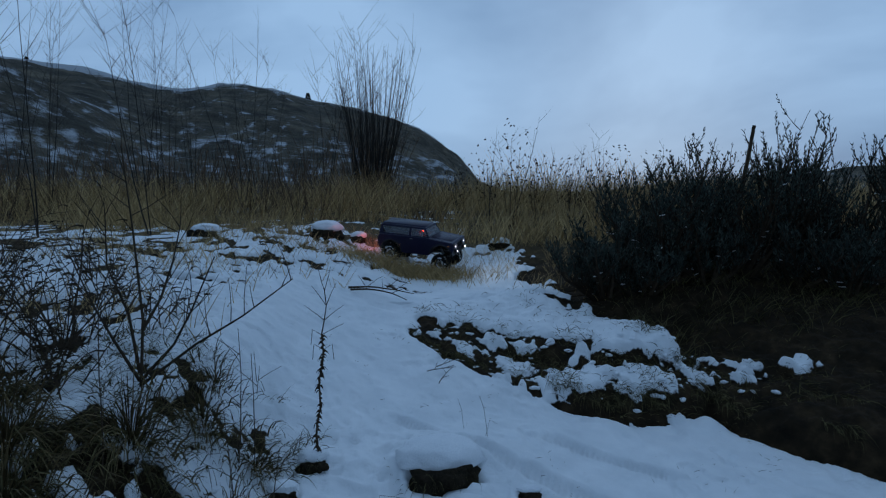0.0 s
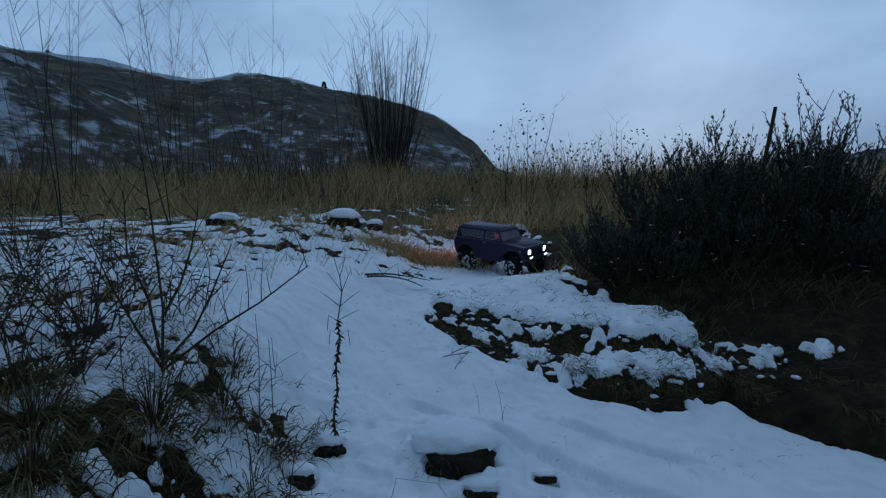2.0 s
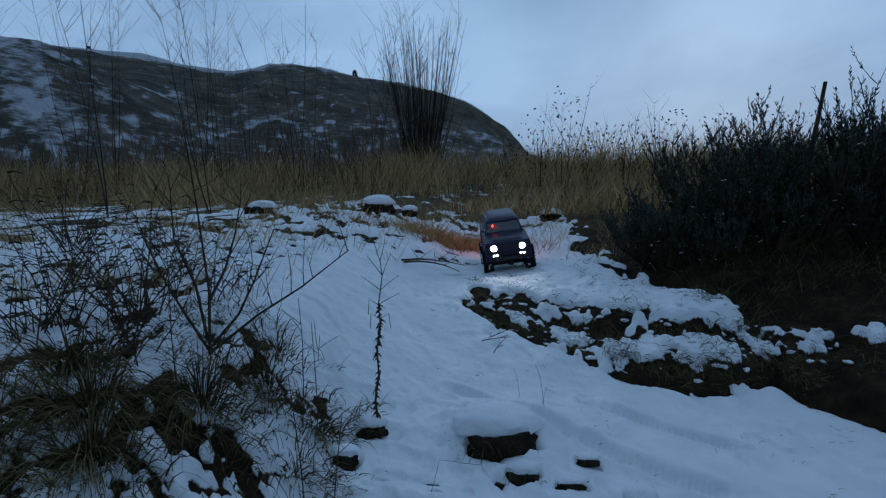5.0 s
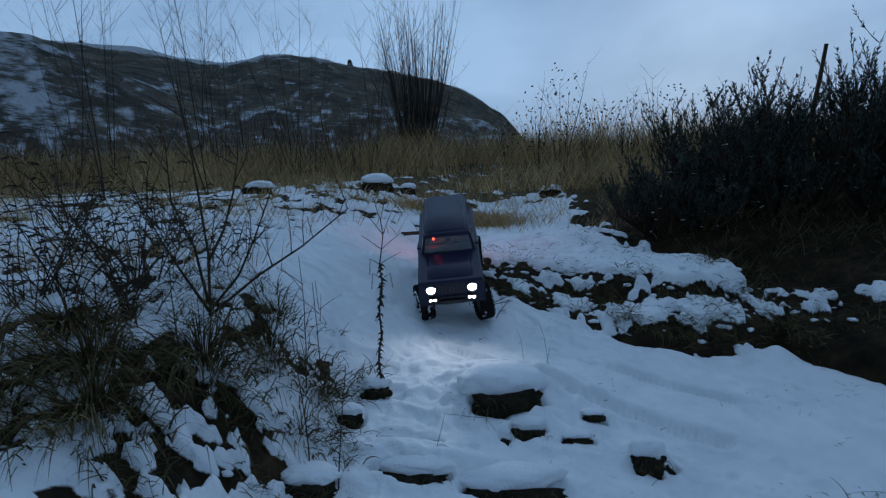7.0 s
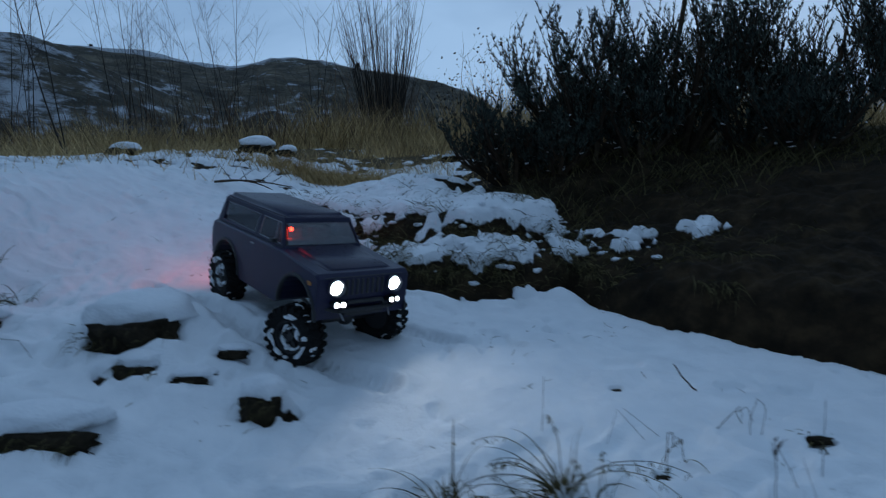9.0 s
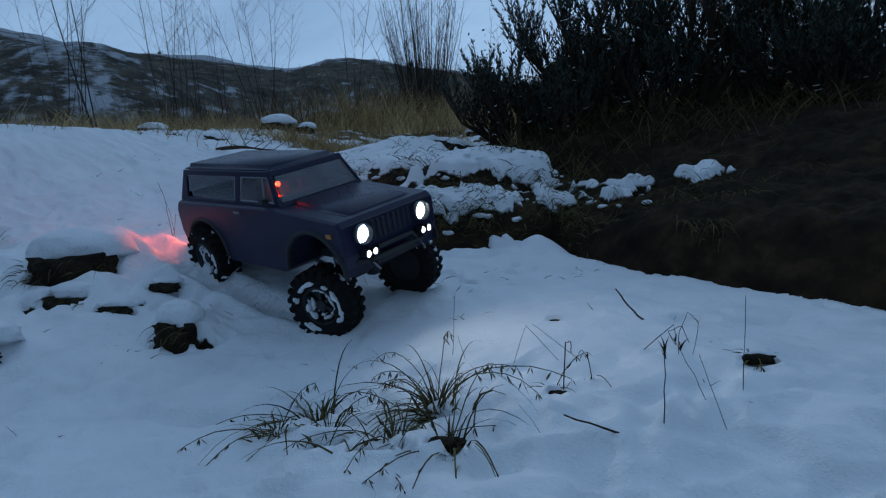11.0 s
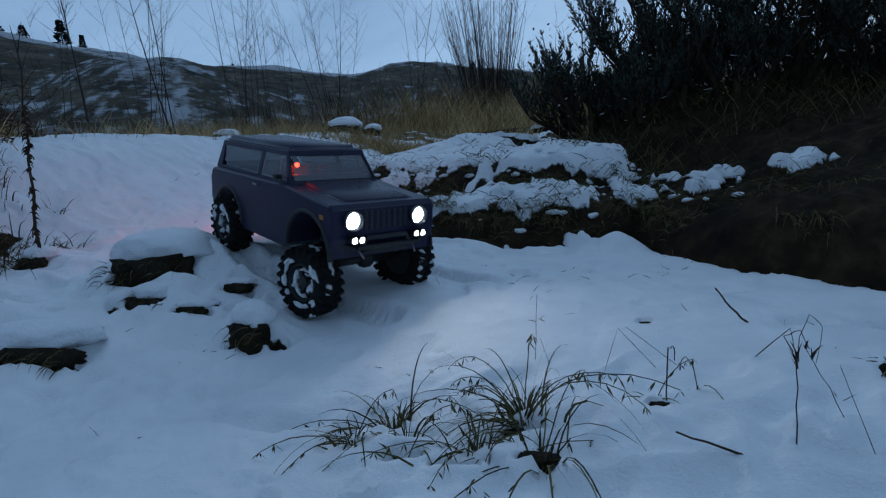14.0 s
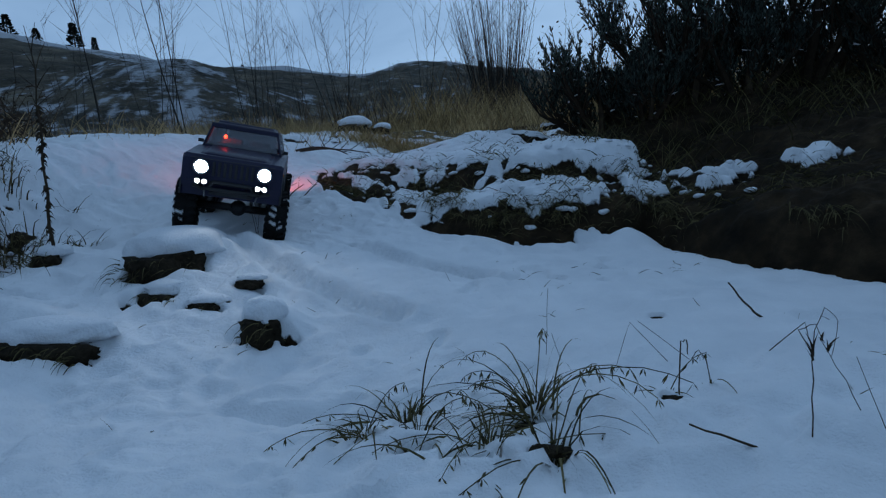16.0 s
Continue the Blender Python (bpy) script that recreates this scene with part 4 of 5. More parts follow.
# ---- plants ----
def sagebrush(x, y, height, width, seed, stems, label):
    root = new("sagebrush")
    tagged(root, label, "shrub", "sagebrush on the bank")
    root.location = (x, y, surface(x, y) - .02)
    wood, crown = Growth(seed), Growth(seed + 1)
    rnd = random.Random(seed)
    limbs, perch = [], []
    for i in range(9):
        a, lean = 6.28 * i / 9 + rnd.uniform(-.4, .4), rnd.uniform(.25, 1.0)
        way = (math.cos(a) * lean * width / height, math.sin(a) * lean * width / height, .75)
        p = wood.path((.03 * math.cos(a), .03 * math.sin(a), 0), way, height * rnd.uniform(.42, .60), (0, 0, .20), .16, 6)
        wood.tube(p, rnd.uniform(.010, .019), .005, 5)
        limbs.append(p)
    for i in range(stems):
        p = rnd.choice(limbs)
        j = rnd.choice((0, 1, 1, 2, 2, 3, 3, 4, 4, 5, 6, 6))
        start = p[j]
        a = math.atan2(start.y, start.x) + rnd.gauss(0, .9)
        out = rnd.uniform(.15, .95) * width / height
        size = height * rnd.uniform(.28, .50) * (1.25 if rnd.random() < .12 else 1)
        way = Vector((math.cos(a) * out * 1.1, math.sin(a) * out * 1.1, .55))
        q = crown.path(start, way, size, (0, 0, .9), .12, 6)
        wood.tube(q, .0036, .0010)
        sprigs = [(q, 3)]
        perch.append(q[rnd.randint(1, 3)])
        for k in range(4):
            base = q[rnd.randint(1, 5)]
            b = rnd.uniform(0, 6.28)
            t = crown.path(base, (math.cos(b) * .8, math.sin(b) * .8, .7), size * rnd.uniform(.22, .42), (0, 0, 1.1), .10, 4)
            wood.tube(t, .0018, .0007)
            sprigs.append((t, 2 if j < 4 else 1))
        for line, first in sprigs:
            for j in range(first, len(line)):
                d = line[j] - line[j - 1]
                along = d.normalized()
                for k in range(6 if first == 1 else 5):
                    o = Vector((rnd.uniform(-1, 1), rnd.uniform(-1, 1), rnd.uniform(-.3, .6)))
                    crown.leaf(line[j - 1] + d * rnd.random(), along * 1.1 + o * .8, rnd.uniform(.011, .026), rnd.uniform(.003, .0062))
    tagged(wood.done("woody_frame", WEED, root), kind="stuff")
    tagged(crown.done("foliage", SAGE, root), kind="stuff")
    snow = Growth(seed + 2)
    for i in range(22):
        p = rnd.choice(perch)
        snow.tube([p, p + Vector((rnd.uniform(-.03, .03), rnd.uniform(-.03, .03), rnd.uniform(-.008, .008)))], rnd.uniform(.0015, .0038), .001, 5)
    tagged(snow.done("caught_snow", SNOW, root), "small flecks of snow caught in the twigs", kind="stuff")


for sx, sy, sh, sw, seed, n in ((.76, 2.64, .46, .38, 100, 130), (1.06, 2.64, .60, .46, 105, 150), (1.42, 2.68, .75, .56, 110, 165), (1.86, 2.66, .76, .60, 120, 165), (1.22, 2.60, .34, .34, 200, 90), (1.62, 2.58, .36, .36, 205, 90), (.92, 2.58, .28, .28, 210, 80), (2.36, 2.72, .74, .62, 140, 160), (1.10, 3.15, .46, .45, 160, 70), (1.65, 3.30, .56, .55, 130, 70), (1.74, 2.42, .38, .40, 170, 100), (2.85, 2.6, .70, .60, 180, 140)):
    sagebrush(sx, sy, sh, sw, seed, n, "dense dark grey-green sagebrush flecked with snow on the bank")

dead = Growth(190)
dead.tube(dead.path((1.36, 2.66, .36), (.10, .0, 1), .70, (.20, 0, .1), .05), .012, .008, 7)
tagged(dead.done("dead_branch", WEED), "broken dead branch standing up in the sagebrush", "branch")


def bare_tree(name, x, y, height, seed, stems, fan, thick, mat, label, group, twigs=6, z=None):
    root = new(name)
    tagged(root, label, "tree" if height > 1.5 else "shrub", group)
    root.location = (x, y, (surface(x, y) if z is None else z) - .03)
    g, rnd = Growth(seed), random.Random(seed)
    tw = Growth(seed + 5)
    many = stems > 3
    for i in range(stems):
        a, lean = rnd.uniform(0, 6.28), rnd.random() ** .7 * fan
        h = height * rnd.uniform(.62, 1.0)
        off = .10 * stems ** .5 * thick * 12
        wide = lean * off * 3 + (.16 * rnd.random() if stems > 50 else 0)
        start = (math.cos(a) * wide, math.sin(a) * wide, 0)
        p = g.path(start, (math.cos(a) * lean, math.sin(a) * lean, 1), h, (0, 0, .15), .045, 7)
        g.tube(p, thick * rnd.uniform(.6, 1.1), thick * .12, 4)
        for k in range(twigs):
            j = rnd.randint(2, 6)
            b = rnd.uniform(0, 6.28)
            t = tw.path(p[j].lerp(p[j + 1], rnd.random()), (math.cos(b) * .7, math.sin(b) * .7, rnd.uniform(.5, 1.1)), h * rnd.uniform(.10, .26), (0, 0, .2), .10, 4)
            tw.tube(t, thick * .28, thick * .07)
            for q in (1, 2, 3):
                if rnd.random() < .5:
                    b = rnd.uniform(0, 6.28)
                    tw.tube(tw.path(t[q], (math.cos(b), math.sin(b), .7), h * .06, (0, 0, .2), .12, 2), thick * .14, thick * .05)
    tagged(g.done("upright_wood" if many else "trunk", mat, root), kind="stuff" if many else "")
    tagged(tw.done("fine_twig_crown", mat, root), kind="stuff")
    return root


bare_tree("willow_clump", -1.18, 9.9, 3.0, 200, 95, .30, .0105, BARK, "tall clump of bare upright willow stems", "", 4)
bare_tree("willow_clump", -1.25, 10.3, 1.7, 201, 120, .55, .008, RUST, "bushy brown lower growth of a bare willow", "", 6)
for k, (tx, ty, th, st) in enumerate(((-2.42, 3.45, 1.75, 2), (-1.74, 3.45, 1.95, 2), (-3.1, 6.0, 2.6, 3), (-2.6, 5.5, 2.3, 3), (-2.2, 6.4, 2.5, 3), (-1.9, 6.0, 2.2, 3), (-3.8, 5.6, 2.6, 3), (-1.35, 6.8, 2.2, 2), (-4.6, 6.2, 2.8, 3), (-5.4, 5.8, 2.6, 3), (-2.9, 6.8, 2.4, 3), (-3.5, 7.2, 2.6, 3))):
    bare_tree("bare_sapling", tx, ty, th, 210 + k, st if ty < 4 else st + 1, .30, .0065 if ty < 4 else .0058, BARK, "thin bare sapling with fine upright twigs", "bare saplings", 12)
for k, (tx, ty, th) in enumerate(((.42, 5.0, .85), (.62, 5.1, 1.10), (.85, 5.2, .72), (1.1, 4.9, .72), (1.5, 5.2, .80), (1.9, 5.0, .72), (2.4, 5.0, .72), (.2, 5.6, .65))):
    root = bare_tree("leafy_sapling", tx, ty, th, 230 + k, 4, .30, .005, BARK, "small thin shrub with a few withered leaves", "small shrubs", 8)
    lf, rnd = Growth(260 + k), random.Random(260 + k)
    for i in range(70):
        a, h = rnd.uniform(0, 6.28), rnd.uniform(.35, 1.0)
        lf.leaf((math.cos(a) * .28 * h * rnd.random(), math.sin(a) * .28 * h * rnd.random(), th * h * .9), (rnd.uniform(-1, 1), rnd.uniform(-1, 1), rnd.uniform(-1, 1)), .028, .017)
    tagged(lf.done("withered_foliage", WEED, root), kind="stuff")

# straw grass on the plain
g, rnd = Growth(300), random.Random(300)
for i in range(52000):
    y = 3.9 + 5.5 * rnd.random() ** 1.3
    x = rnd.uniform(-1.15 * y - 1, .75 * y)
    dens = .5 + .5 * math.sin(x * 2.1 + 1.3 * math.sin(y * 1.7)) * math.sin(y * 2.3 + x)
    patch = noise.noise((x * .75, y * .75, 9)) + .5 * noise.noise((x * 2.1, y * 2.1, 4))
    if rnd.random() > .35 + .65 * dens or patch < -.30 + .25 * rnd.random():
        continue
    h = rnd.uniform(.10, .32) * (.85 + .35 * dens + .55 * patch) * (1.25 if y > 5 else .8)
    if abs(x) < .9 and y < 4.6:
        h *= .6
    a = rnd.uniform(0, 6.28)
    g.blade((x, y, .50 + .02 * y if y > 5.5 else float(np.interp(y, [3.7, 5.5], [.40, .55]))), (.5 * math.cos(a) + .15, .5 * math.sin(a), 1), h * 1.2, rnd.uniform(.004, .009), rnd.uniform(.1, .8))
tagged(g.done("dry_grass", STRAW), "tall tan dry grass across the flat", "grass", kind="stuff")
g, rnd = Growth(310), random.Random(310)
for i in range(3600):
    y = 7.5 + 7.5 * rnd.random()
    x = rnd.uniform(-1.4 * y, .5 * y) if rnd.random() < .85 else rnd.uniform(0, .9 * y)
    h = rnd.uniform(.45, 1.0) * (1.25 if x < -.15 * y else .55)
    a = rnd.uniform(0, 6.28)
    g.tube(g.path((x, y, .6), (.35 * math.cos(a), .35 * math.sin(a), 1), h, (0, 0, .1), .12, 3), .007, .002)
for i in range(2600):
    y = rnd.uniform(4.8, 8.0)
    x = rnd.uniform(-1.3 * y, .55 * y)
    if noise.noise((x * .9, y * .9, 21)) < .08:
        continue
    a = rnd.uniform(0, 6.28)
    g.tube(g.path((x, y, .52), (.35 * math.cos(a), .35 * math.sin(a), 1), rnd.uniform(.25, .62), (0, 0, .1), .14, 3), .004, .0012)
tagged(g.done("brown_brush", RUST), "thicket of rust-brown bare brush below the hill", "brush", kind="stuff")
# sparse weeds standing in the thin snow before the plain
g, rnd = Growth(320), random.Random(320)
for i in range(13000):
    y = rnd.uniform(1.5, 4.4)
    x = rnd.uniform(-3.4, 1.1)
    if y < 2.45 and x > -.6:
        continue
    if -.35 < x < .45 and y < 3.3 and rnd.random() < .93:
        continue
    if x > -.9 and y < 3.0 and rnd.random() < .72:
        continue
    n = noise.noise((x * 2.2, y * 2.2, 3))
    if n < -.05:
        continue
    a = rnd.uniform(0, 6.28)
    g.blade((x, y, surface(x, y) - .008), (.6 * math.cos(a), .6 * math.sin(a), 1), rnd.uniform(.04, .15), rnd.uniform(.002, .004), rnd.uniform(.1, .9))
for i in range(2800):
    a, x, y = rnd.uniform(0, 6.28), rnd.gauss(-.17, .19), rnd.gauss(3.27, .07)
    g.blade((x, y, surface(x, y) - .008), (.6 * math.cos(a), .6 * math.sin(a), 1), rnd.uniform(.05, .14), rnd.uniform(.002, .004), rnd.uniform(.2, 1.2))
tagged(g.done("thin_grass", STRAW), "thin dead grass poking through the snow", "grass", kind="stuff")

# left bank: olive tussocks hanging over the edge
for k, (tx, ty, n, size) in enumerate(((-.62, 1.10, 520, .17), (-.78, .98, 520, .18), (-.55, 1.28, 360, .13), (-.44, 1.30, 200, .10), (-.70, .86, 420, .17), (-.92, 1.12, 420, .18), (-.58, 1.43, 170, .10), (-.43, 1.12, 170, .09), (-.88, .84, 380, .18), (-1.05, .95, 380, .18))):
    g, rnd = Growth(330 + k), random.Random(330 + k)
    for i in range(int(n * .55)):
        a, r = rnd.uniform(0, 6.28), abs(rnd.gauss(0, .065))
        px, py = tx + math.cos(a) * r, ty + math.sin(a) * r
        g.blade((px, py, surface(px, py) - .01), (.30 * math.cos(a) + .30, .30 * math.sin(a) - .45, .8), size * rnd.uniform(.35, 1.0), rnd.uniform(.0020, .0042), rnd.uniform(1.0, 3.0), 4)
    root = tuft("grass_tussock", tx, ty, g, OLIVE, "dark olive grass tussock drooping over the bank", "tussocks on the bank")
    dry = Growth(390 + k)
    for i in range(int(n * .28)):
        a, r = rnd.uniform(0, 6.28), abs(rnd.gauss(0, .06))
        px, py = math.cos(a) * r, math.sin(a) * r
        dry.blade((px, py, surface(tx + px, ty + py) - surface(tx, ty)), (.35 * math.cos(a) + .25, .35 * math.sin(a) - .4, .9), size * rnd.uniform(.5, 1.15), rnd.uniform(.0022, .0046), rnd.uniform(.8, 2.6), 4)
    tagged(dry.done("dry_blade_mass", TAWNY, root), "dry tawny blades among the green", kind="stuff")

# bare shrub on the left bank
root = new("bare_shrub")
tagged(root, "dark bare shrub with long forked twigs rising from snow", "shrub")
root.location = (-.683, 1.262, surface(-.683, 1.262) - .02)
g = Growth(350)
limbs = [((0, 0, 0), (.012, 0, .17), (-.012, .02, .37), (-.035, .03, .56)), ((0, 0, .02), (.12, .02, .11), (.22, .04, .17), (.335, .05, .255)), ((0, 0, .03), (.07, .02, .11), (.11, .03, .19), (.165, .03, .31)),
         ((0, 0, .03), (-.06, .01, .12), (-.13, .05, .20), (-.19, .06, .33)), ((.012, 0, .15), (.05, .01, .22), (.075, .02, .30), (.09, .03, .38)),  ((0, 0, .05), (-.03, .02, .18), (-.08, .03, .29), (-.09, .05, .42))]
for limb in limbs:
    g.tube(limb, .0040, .0012, 5)
    for k in range(7):
        i = g.rnd.randint(1, 2)
        p = Vector(limb[i]).lerp(Vector(limb[i + 1]), g.rnd.random())
        g.tube(g.path(p, (g.rnd.uniform(-1, 1), g.rnd.uniform(-.6, .6), g.rnd.uniform(.3, 1.2)), g.rnd.uniform(.05, .13), (0, 0, .2), .12, 3), .0014, .0006)
g.done("forked_wood", WEED, root)

# dead weeds left of it
for k, (wx, wy, n, h) in enumerate(((-.95, 1.38, 34, .42), (-1.12, 1.30, 30, .40), (-.86, 1.22, 22, .30), (-1.3, 1.7, 30, .40), (-1.02, 1.75, 22, .30), (-.80, 1.62, 16, .26), (-1.6, 1.5, 26, .45), (-1.25, 2.1, 20, .32), (-1.7, 2.2, 24, .4))):
    root = new("dead_weed")
    tagged(root, "tangled dead brown weed with curled leaves in snow", "weed", "dead weeds")
    root.location = (wx, wy, surface(wx, wy) - .02)
    g, lf = Growth(360 + k), Growth(380 + k)
    for i in range(n):
        a = g.rnd.uniform(0, 6.28)
        p = g.path((g.rnd.uniform(-.06, .06), g.rnd.uniform(-.06, .06), 0), (.45 * math.cos(a), .45 * math.sin(a), 1), h * g.rnd.uniform(.4, 1.1), (.25 * math.cos(a), .25 * math.sin(a), -.35), .20, 6)
        g.tube(p, .0022, .0008)
        for j in range(2, 7):
            if g.rnd.random() < .8:
                lf.blade(p[j], (g.rnd.uniform(-1, 1), g.rnd.uniform(-1, 1), .2), g.rnd.uniform(.02, .055), .005, 1.8, 3)
    tagged(g.done("stalk_tangle", WEED, root), kind="stuff")
    tagged(lf.done("curled_foliage", WEED, root), kind="stuff")

# the single tall stalk with curled leaves
root = new("tall_stalk")
tagged(root, "single tall dead stalk with curled withered leaves", "plant")
root.location = (-.312, 1.355, surface(-.312, 1.355) - .01)
g, lf = Growth(400), Growth(401)
spine = [Vector((.004 * math.sin(i * 1.9) + .030 * i / 12, .01 * i / 12, .43 * i / 12)) for i in range(13)]
g.tube(spine, .0034, .0012, 6)
for top, way in ((10, (.9, 0, .7)), (11, (-.7, .1, .8)), (11, (.5, .2, 1)), (9, (1, 0, .55)), (12, (-.3, .1, 1)), (12, (.35, 0, 1)), (10, (-.8, 0, .7))):
    g.tube(g.path(spine[top], way, .06, (0, 0, -.1), .1, 3), .0012, .0006)
for i in range(95):
    z = lf.rnd.random() ** 1.1
    p = spine[min(11, int(z * 9))].lerp(spine[min(12, int(z * 9) + 1)], lf.rnd.random())
    a = lf.rnd.uniform(0, 6.28)
    lf.blade(p, (math.cos(a), math.sin(a), .25), lf.rnd.uniform(.010, .024), lf.rnd.uniform(.006, .011), 5.0, 4)
for sgn, zz in ((1, 8), (-1, 8), (-1, 9)):
    lf.tube([spine[zz], spine[zz] + Vector((sgn * .022, 0, .014)), spine[zz] + Vector((sgn * .026, 0, -.025))], .0012, .0008)
g.done("stem", WEED, root)
tagged(lf.done("curled_foliage", WEED, root), kind="stuff")
for k, (px, py, hh) in enumerate(((-.47, 1.27, .33), (-.44, 1.29, .28), (-.39, 1.02, .30), (-.33, 1.0, .26), (-.62, 1.0, .4))):
    g = Growth(410 + k)
    g.tube(g.path((px, py, surface(px, py) - .01), (.05, 0, 1), hh, (g.rnd.uniform(-.2, .2), 0, 0), .05, 6), .0018, .0007)
    for i in range(4):
        g.tube(g.path((px + .01, py, surface(px, py) + hh * g.rnd.uniform(.4, .8)), (g.rnd.uniform(-1, 1), 0, .8), .07, (0, 0, -.2), .1, 3), .0010, .0005)
    tagged(g.done("dry_stem", WEED), "thin upright dry stem standing in snow", "plant stem", "dry stems")

# foreground grass clumps
for k, (px, py, n, size) in enumerate(((.0, 1.345, 26, .05), (.622, .995, 44, .125), (.766, .968, 62, .13), (.660, .925, 32, .09), (.730, .930, 30, .10), (.725, .890, 44, .11), (.790, .900, 30, .10), (.884, 1.010, 6, .05), (.922, 1.035, 6, .05), (1.100, 1.075, 12, .045), (.60, .945, 24, .10), (.012, 1.30, 60, .055), (-.06, 1.305, 30, .05))):
    g = Growth(430 + k)
    for i in range(n):
        a, r = g.rnd.uniform(0, 6.28), abs(g.rnd.gauss(0, .014))
        bx, by = px + math.cos(a) * r, py + math.sin(a) * r
        g.blade((bx, by, surface(bx, by) - .01), (.75 * math.cos(a) - .45, .75 * math.sin(a) - .20, g.rnd.uniform(.5, 1.5)), size * g.rnd.uniform(.35, 1.25), g.rnd.uniform(.0014, .0032), g.rnd.uniform(1.6, 4.6), 8)
    for i in range(n // 2):
        a, r = g.rnd.uniform(0, 6.28), abs(g.rnd.gauss(0, .010))
        bx, by = px + math.cos(a) * r, py + math.sin(a) * r
        g.blade((bx, by, surface(bx, by) - .01), (.3 * math.cos(a), .3 * math.sin(a), 1), size * g.rnd.uniform(.18, .42), g.rnd.uniform(.0025, .0050), g.rnd.uniform(.2, 1.5), 4)
    for i in range(n // 6):
        a = g.rnd.uniform(0, 6.28)
        p = g.path((px, py, surface(px, py) - .01), (.8 * math.cos(a) - .35, .8 * math.sin(a), g.rnd.uniform(.6, 1.3)), size * g.rnd.uniform(.8, 1.4), (-.2, 0, -1.5), .08, 8)
        g.tube(p, .0008, .0004)
        for q in p[5:]:
            for k in range(3):
                g.leaf(q, (g.rnd.uniform(-.5, .5), g.rnd.uniform(-.5, .5), -.6), g.rnd.uniform(.007, .014), .0018)
    tuft("grass_clump", px, py, g, OLIVE if k % 5 else STRAW, "clump of bent dry grass blades in snow", "grass clumps in snow")
def bent_stem(px, py, turns, rad, label, heads=0):
    """A dry stem through a few kinks, given from its foot."""
    g = Growth(int(px * 1000) + int(py * 700))
    foot = Vector((px, py, surface(px, py) - .006))
    pts = [foot] + [foot + Vector(q) for q in turns]
    line = []
    for a, b in zip(pts, pts[1:]):
        line += [a.lerp(b, k / 3) + Vector([g.rnd.uniform(-.0008, .0008) for _ in range(3)]) for k in range(3)]
    g.tube(line + [pts[-1]], rad * .48, rad * .30, 5)
    for k in range(heads):
        q = pts[-1].lerp(pts[-2], .35 * g.rnd.random())
        g.blade(q, (g.rnd.uniform(-.4, .4), g.rnd.uniform(-.4, .4), .8), g.rnd.uniform(.008, .016), .0022, .8, 3)
    tagged(g.done("twig", WEED), label, "twig", "twigs in snow")


BENT, UPRIGHT = "dark dry stem bent over in the snow", "thin upright dry stem sticking out of snow"
bent_stem(.754, 1.132, [(.006, .012, .085)], .0008, UPRIGHT)
bent_stem(.775, 1.118, [(-.012, .01, .035)], .0007, UPRIGHT)
bent_stem(.893, 1.004, [(.005, .009, .062), (.010, .010, .063), (.010, .009, .050)], .0016, "dry stem with a hooked tip standing in snow")
bent_stem(.894, 1.096, [(-.041, -.006, .050), (-.057, -.016, .006)], .0008, BENT)
bent_stem(.919, 1.105, [(-.058, -.011, .052)], .0008, BENT)
bent_stem(.924, 1.037, [(-.002, .003, .028), (-.009, .002, .038), (-.016, .0, .030)], .0012, BENT)
bent_stem(.967, 1.099, [(.058, .022, .040), (.060, .021, .022)], .0012, BENT)
bent_stem(.960, 1.085, [(.030, .010, .010)], .0014, BENT)
bent_stem(1.022, 1.083, [(.002, .004, .030), (.013, .010, .052), (.025, .012, .038), (.016, .005, .002)], .0010, BENT)
bent_stem(1.030, 1.120, [(-.012, .0, .022), (.004, .004, .028), (.012, .002, .008)], .0013, BENT)
bent_stem(.955, .900, [(-.030, -.006, .012), (-.062, -.012, .026)], .0026, "dark stick lying slanted in the snow")
bent_stem(.976, .911, [(.002, .005, .034), (.004, .010, .074)], .0013, "dry stem with a feathery seed head", 9)
bent_stem(1.025, .958, [(-.014, -.001, .030), (-.032, -.002, .066)], .0008, BENT, 4)
bent_stem(1.031, .923, [(-.023, .002, .072)], .0007, UPRIGHT)
bent_stem(1.013, 1.250, [(-.012, -.002, .012), (-.030, -.004, .034), (-.042, -.006, .052)], .0034, "short dark broken stick poking out of snow")
bent_stem(.885, 1.262, [(-.012, .006, .014), (-.020, .008, .012)], .0030, "short dark broken stick poking out of snow")
bent_stem(.945, 1.300, [(-.010, .004, .016)], .0012, UPRIGHT)
bent_stem(1.060, .985, [(.004, .006, .095)], .0009, UPRIGHT)
bent_stem(.120, 1.470, [(-.004, .0, .045), (-.012, .004, .090), (-.022, .004, .120)], .0013, "forked thin dark twig standing in snow")
bent_stem(.112, 1.480, [(.014, .0, .055), (.034, .004, .042)], .0010, BENT)
bent_stem(-.150, 1.120, [(.020, .006, .075), (.105, .010, .062), (.125, .006, .035)], .0011, BENT)
bent_stem(.020, 1.260, [(.060, .010, .012), (.120, .02, .016)], .0009, BENT)
bent_stem(.060, 1.560, [(-.006, .0, .060), (-.018, .004, .095)], .0009, UPRIGHT)
bent_stem(.550, 1.420, [(-.010, .0, .022)], .0008, UPRIGHT)
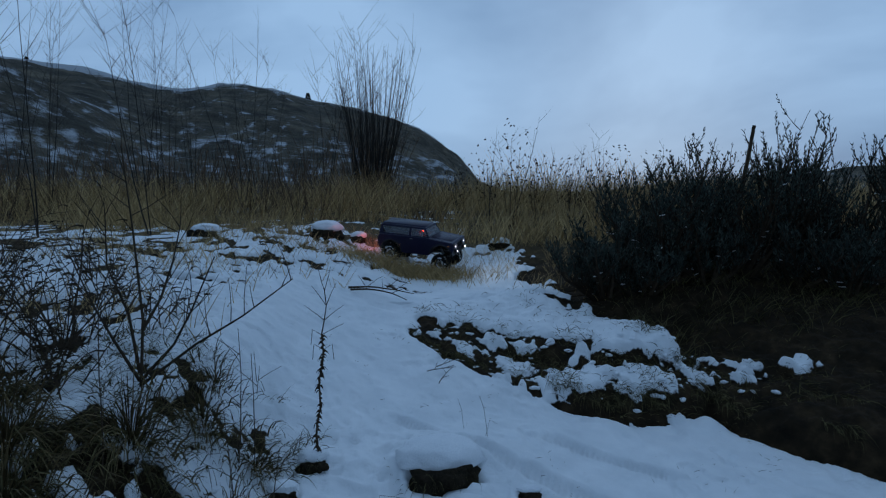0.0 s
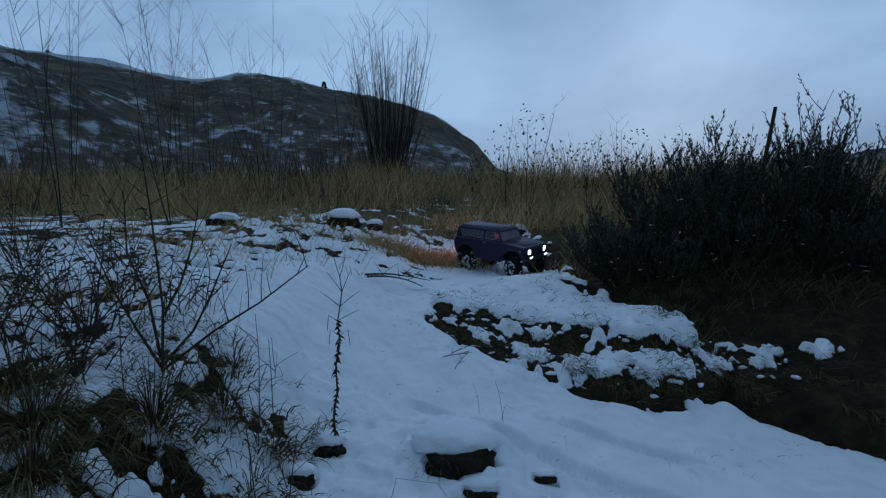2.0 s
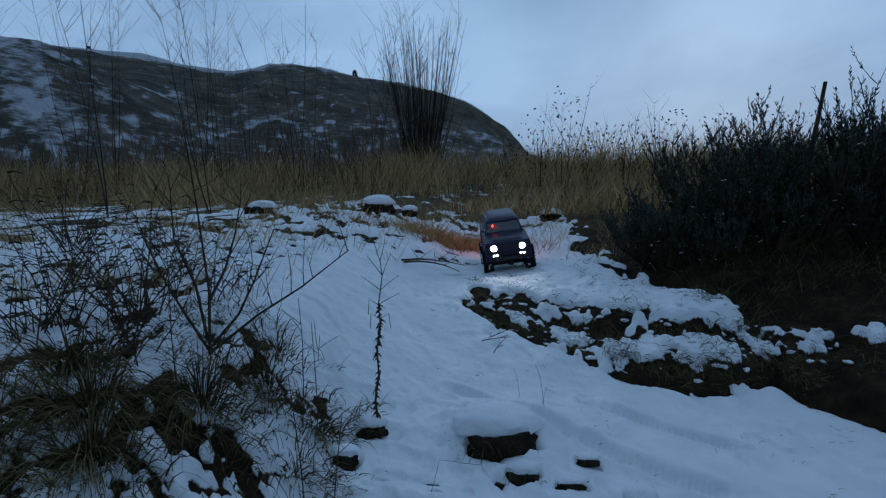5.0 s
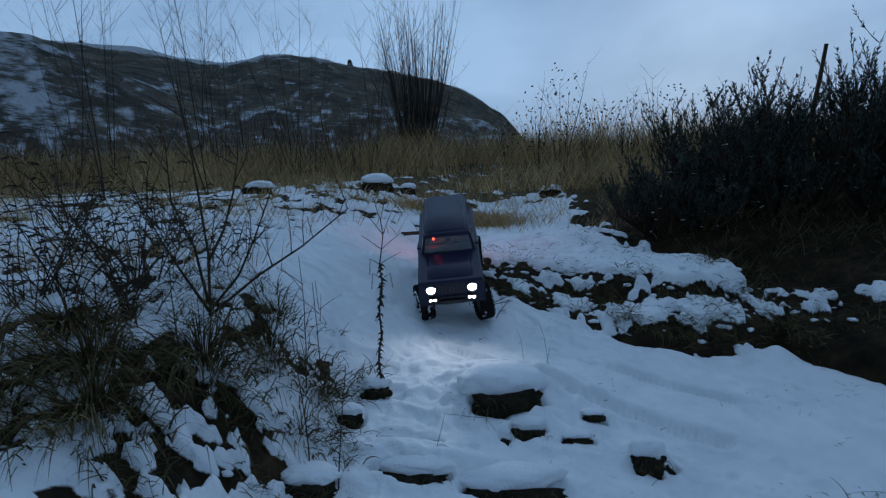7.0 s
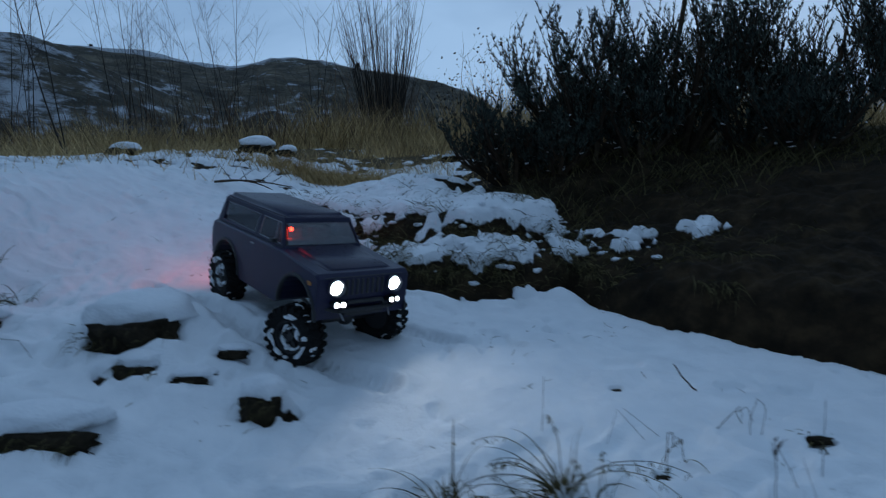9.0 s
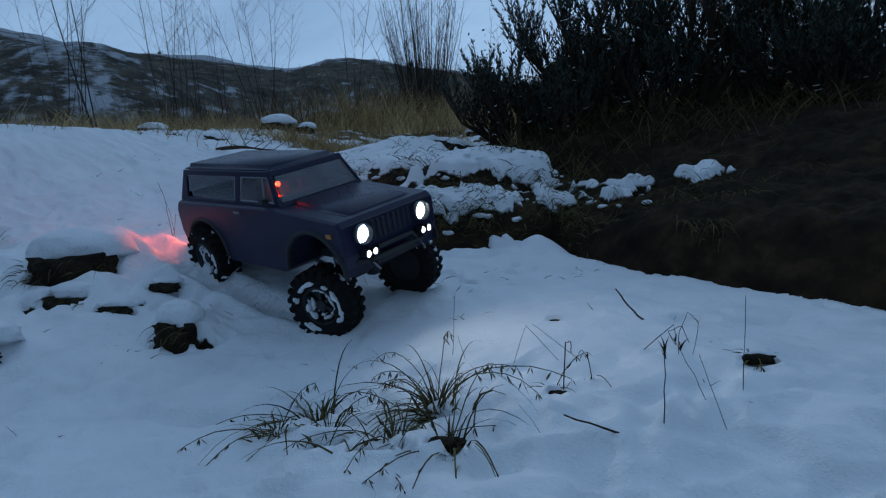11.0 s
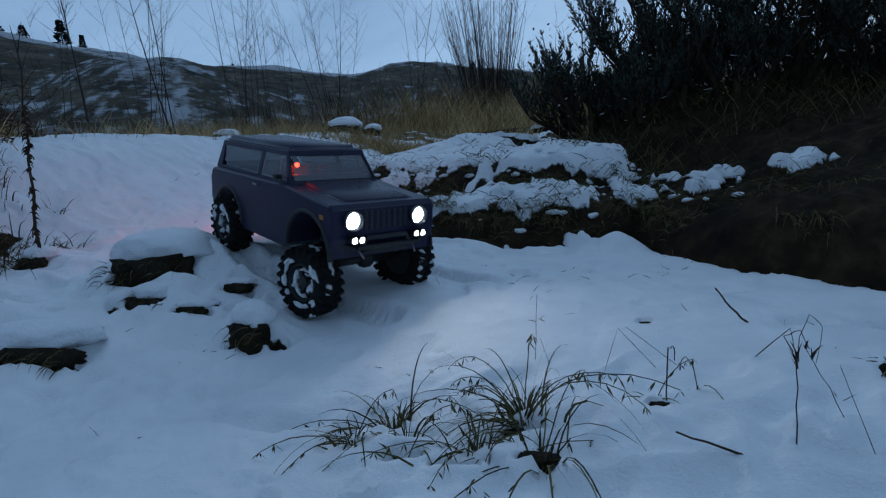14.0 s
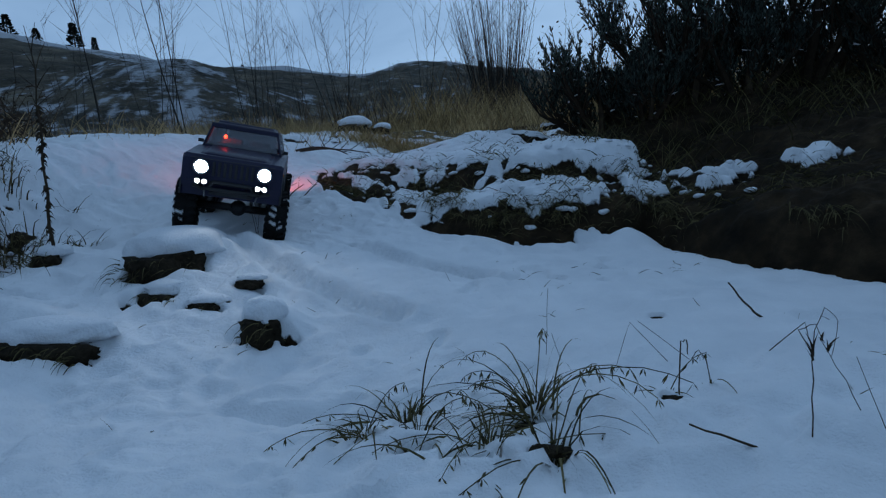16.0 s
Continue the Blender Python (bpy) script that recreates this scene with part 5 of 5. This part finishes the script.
for k, (px, py, way, ln) in enumerate(((-.42, 2.56, (1, .1, .08), .30), (-.40, 2.50, (1, -.15, .12), .26), (.55, 2.75, (1, .3, .25), .34), (.60, 2.80, (1, .0, .15), .26), (-.05, 1.86, (.3, -.2, .2), .12), (-.02, 1.90, (.6, -.3, .3), .10), (-.01, 1.80, (.2, -.3, .5), .10))):
    g = Growth(480 + k)
    p = g.path((px, py, surface(px, py) + .006), way, ln, (0, 0, -.25), .09, 7)
    g.tube(p, .005 if ln > .2 else .0016, .0018 if ln > .2 else .0006, 5)
    for j in (2, 4, 5):
        g.tube(g.path(p[j], (g.rnd.uniform(-.3, 1), g.rnd.uniform(-1, 1), .5), ln * .3, (0, 0, -.2), .12, 3), .002 if ln > .2 else .0010, .0006)
    tagged(g.done("fallen_branch", WEED), "dark fallen branch lying on the snow", "branch", "fallen branches")

# sprigs and blades on the broken bank and slope
g, rnd = Growth(500), random.Random(500)
for i in range(9500):
    x, y = rnd.uniform(-.1, 1.5), rnd.uniform(1.75, 2.55)
    s = float(bank_distance(np.array([x]), np.array([y]))[0])
    if s < .02 or (s > .34 and rnd.random() < .86) or noise.noise((x * 9, y * 9, 1)) < -.12:
        continue
    a = rnd.uniform(0, 6.28)
    g.blade((x, y, surface(x, y) - .006), (.8 * math.cos(a), .8 * math.sin(a) - .4, .7), rnd.uniform(.018, .07), rnd.uniform(.0015, .003), rnd.uniform(.3, 2.6))
for i in range(2600):
    x = rnd.uniform(-.1, 1.3)
    s = rnd.uniform(.05, .09) if rnd.random() < .6 else rnd.uniform(.195, .235)
    y = float(np.interp(x, BANK_X, BANK_Y)) + s / (.72 if x > .88 else .95)
    if noise.noise((x * 7, y * 3, 12)) < -.08:
        continue
    a = rnd.uniform(0, 6.28)
    g.blade((x, y, surface(x, y) - .004), (.5 * math.cos(a), -.9 + .3 * math.sin(a), .45), rnd.uniform(.03, .085), rnd.uniform(.0014, .0028), rnd.uniform(1.8, 4.0), 4)
for i in range(1300):
    x, y = rnd.uniform(-.45, 1.1), rnd.uniform(.9, 2.4)
    if noise.noise((x * 5, y * 5, 7)) < .15:
        continue
    a = rnd.uniform(0, 6.28)
    g.blade((x, y, surface(x, y) - .004), (.8 * math.cos(a), .8 * math.sin(a), .6), rnd.uniform(.008, .03), .0016, rnd.uniform(0, 1.5))
for i in range(7000):
    x, y = rnd.uniform(-1.2, -.32), rnd.uniform(.75, 1.55)
    a = rnd.uniform(0, 6.28)
    if noise.noise((x * 7, y * 7, 4)) < -.05:
        continue
    g.blade((x, y, surface(x, y) - .006), (.6 * math.cos(a) + .3, .6 * math.sin(a) - .4, .7), rnd.uniform(.02, .075), rnd.uniform(.0015, .003), rnd.uniform(.3, 2))
tagged(g.done("short_grass", OLIVE), "short dark grass blades on the broken bank", "grass", kind="stuff")
g, rnd = Growth(510), random.Random(510)
for i in range(5200):
    x, y = rnd.uniform(.75, 3.0), rnd.uniform(2.1, 3.2)
    if y < 2.25 and rnd.random() < .6:
        continue
    a = rnd.uniform(0, 6.28)
    g.blade((x, y, surface(x, y) - .006), (.6 * math.cos(a), .6 * math.sin(a) - .3, .9), rnd.uniform(.05, .14), rnd.uniform(.002, .004), rnd.uniform(.3, 1.6))
tagged(g.done("bank_grass", OLIVE), "dark green grass under the sagebrush", "grass", kind="stuff")


# ---- pines on the ridge ----
def pine(az, height, seed, bushy=.28):
    d = float(np.interp(az, [-120, -50, -10, 4], [70, 85, 110, 120])) * .99
    z = float(hill_height(np.array([float(az)]), np.array([d]))[0][0])
    root = new("pine_tree")
    tagged(root, "small dark pine standing on the ridge", "tree", "pines on the ridge")
    root.location = (d * math.sin(radians(az)), d * math.cos(radians(az)), z - .2)
    t, c = Growth(seed), Growth(seed + 1)
    t.tube([(0, 0, 0), (.03, 0, height * .5), (0, 0, height)], .10, .03, 6)
    for i in range(520):
        h = c.rnd.random() ** .8
        r = height * bushy * (1.05 - h) * c.rnd.uniform(.2, 1.0) * (1 if h > .12 else .3)
        a = c.rnd.uniform(0, 6.28)
        c.leaf((r * math.cos(a), r * math.sin(a), height * (.12 + .88 * h)), (math.cos(a), math.sin(a), .25), height * .11, height * .06)
    t.done("trunk", BARK, root)
    c.done("crown", PINE, root)


for k, (az, h, bushy) in enumerate(((-35.0, 1.7, .35), (-20.5, 1.1, .45), (-12.7, 2.7, .30), (-52.4, 3.0, .34), (-50.6, 2.2, .4), (-48.0, 3.8, .24), (-46.6, 2.6, .16), (-56, 3.0, .3))):
    pine(az, h, 600 + 10 * k, bushy)

motions()
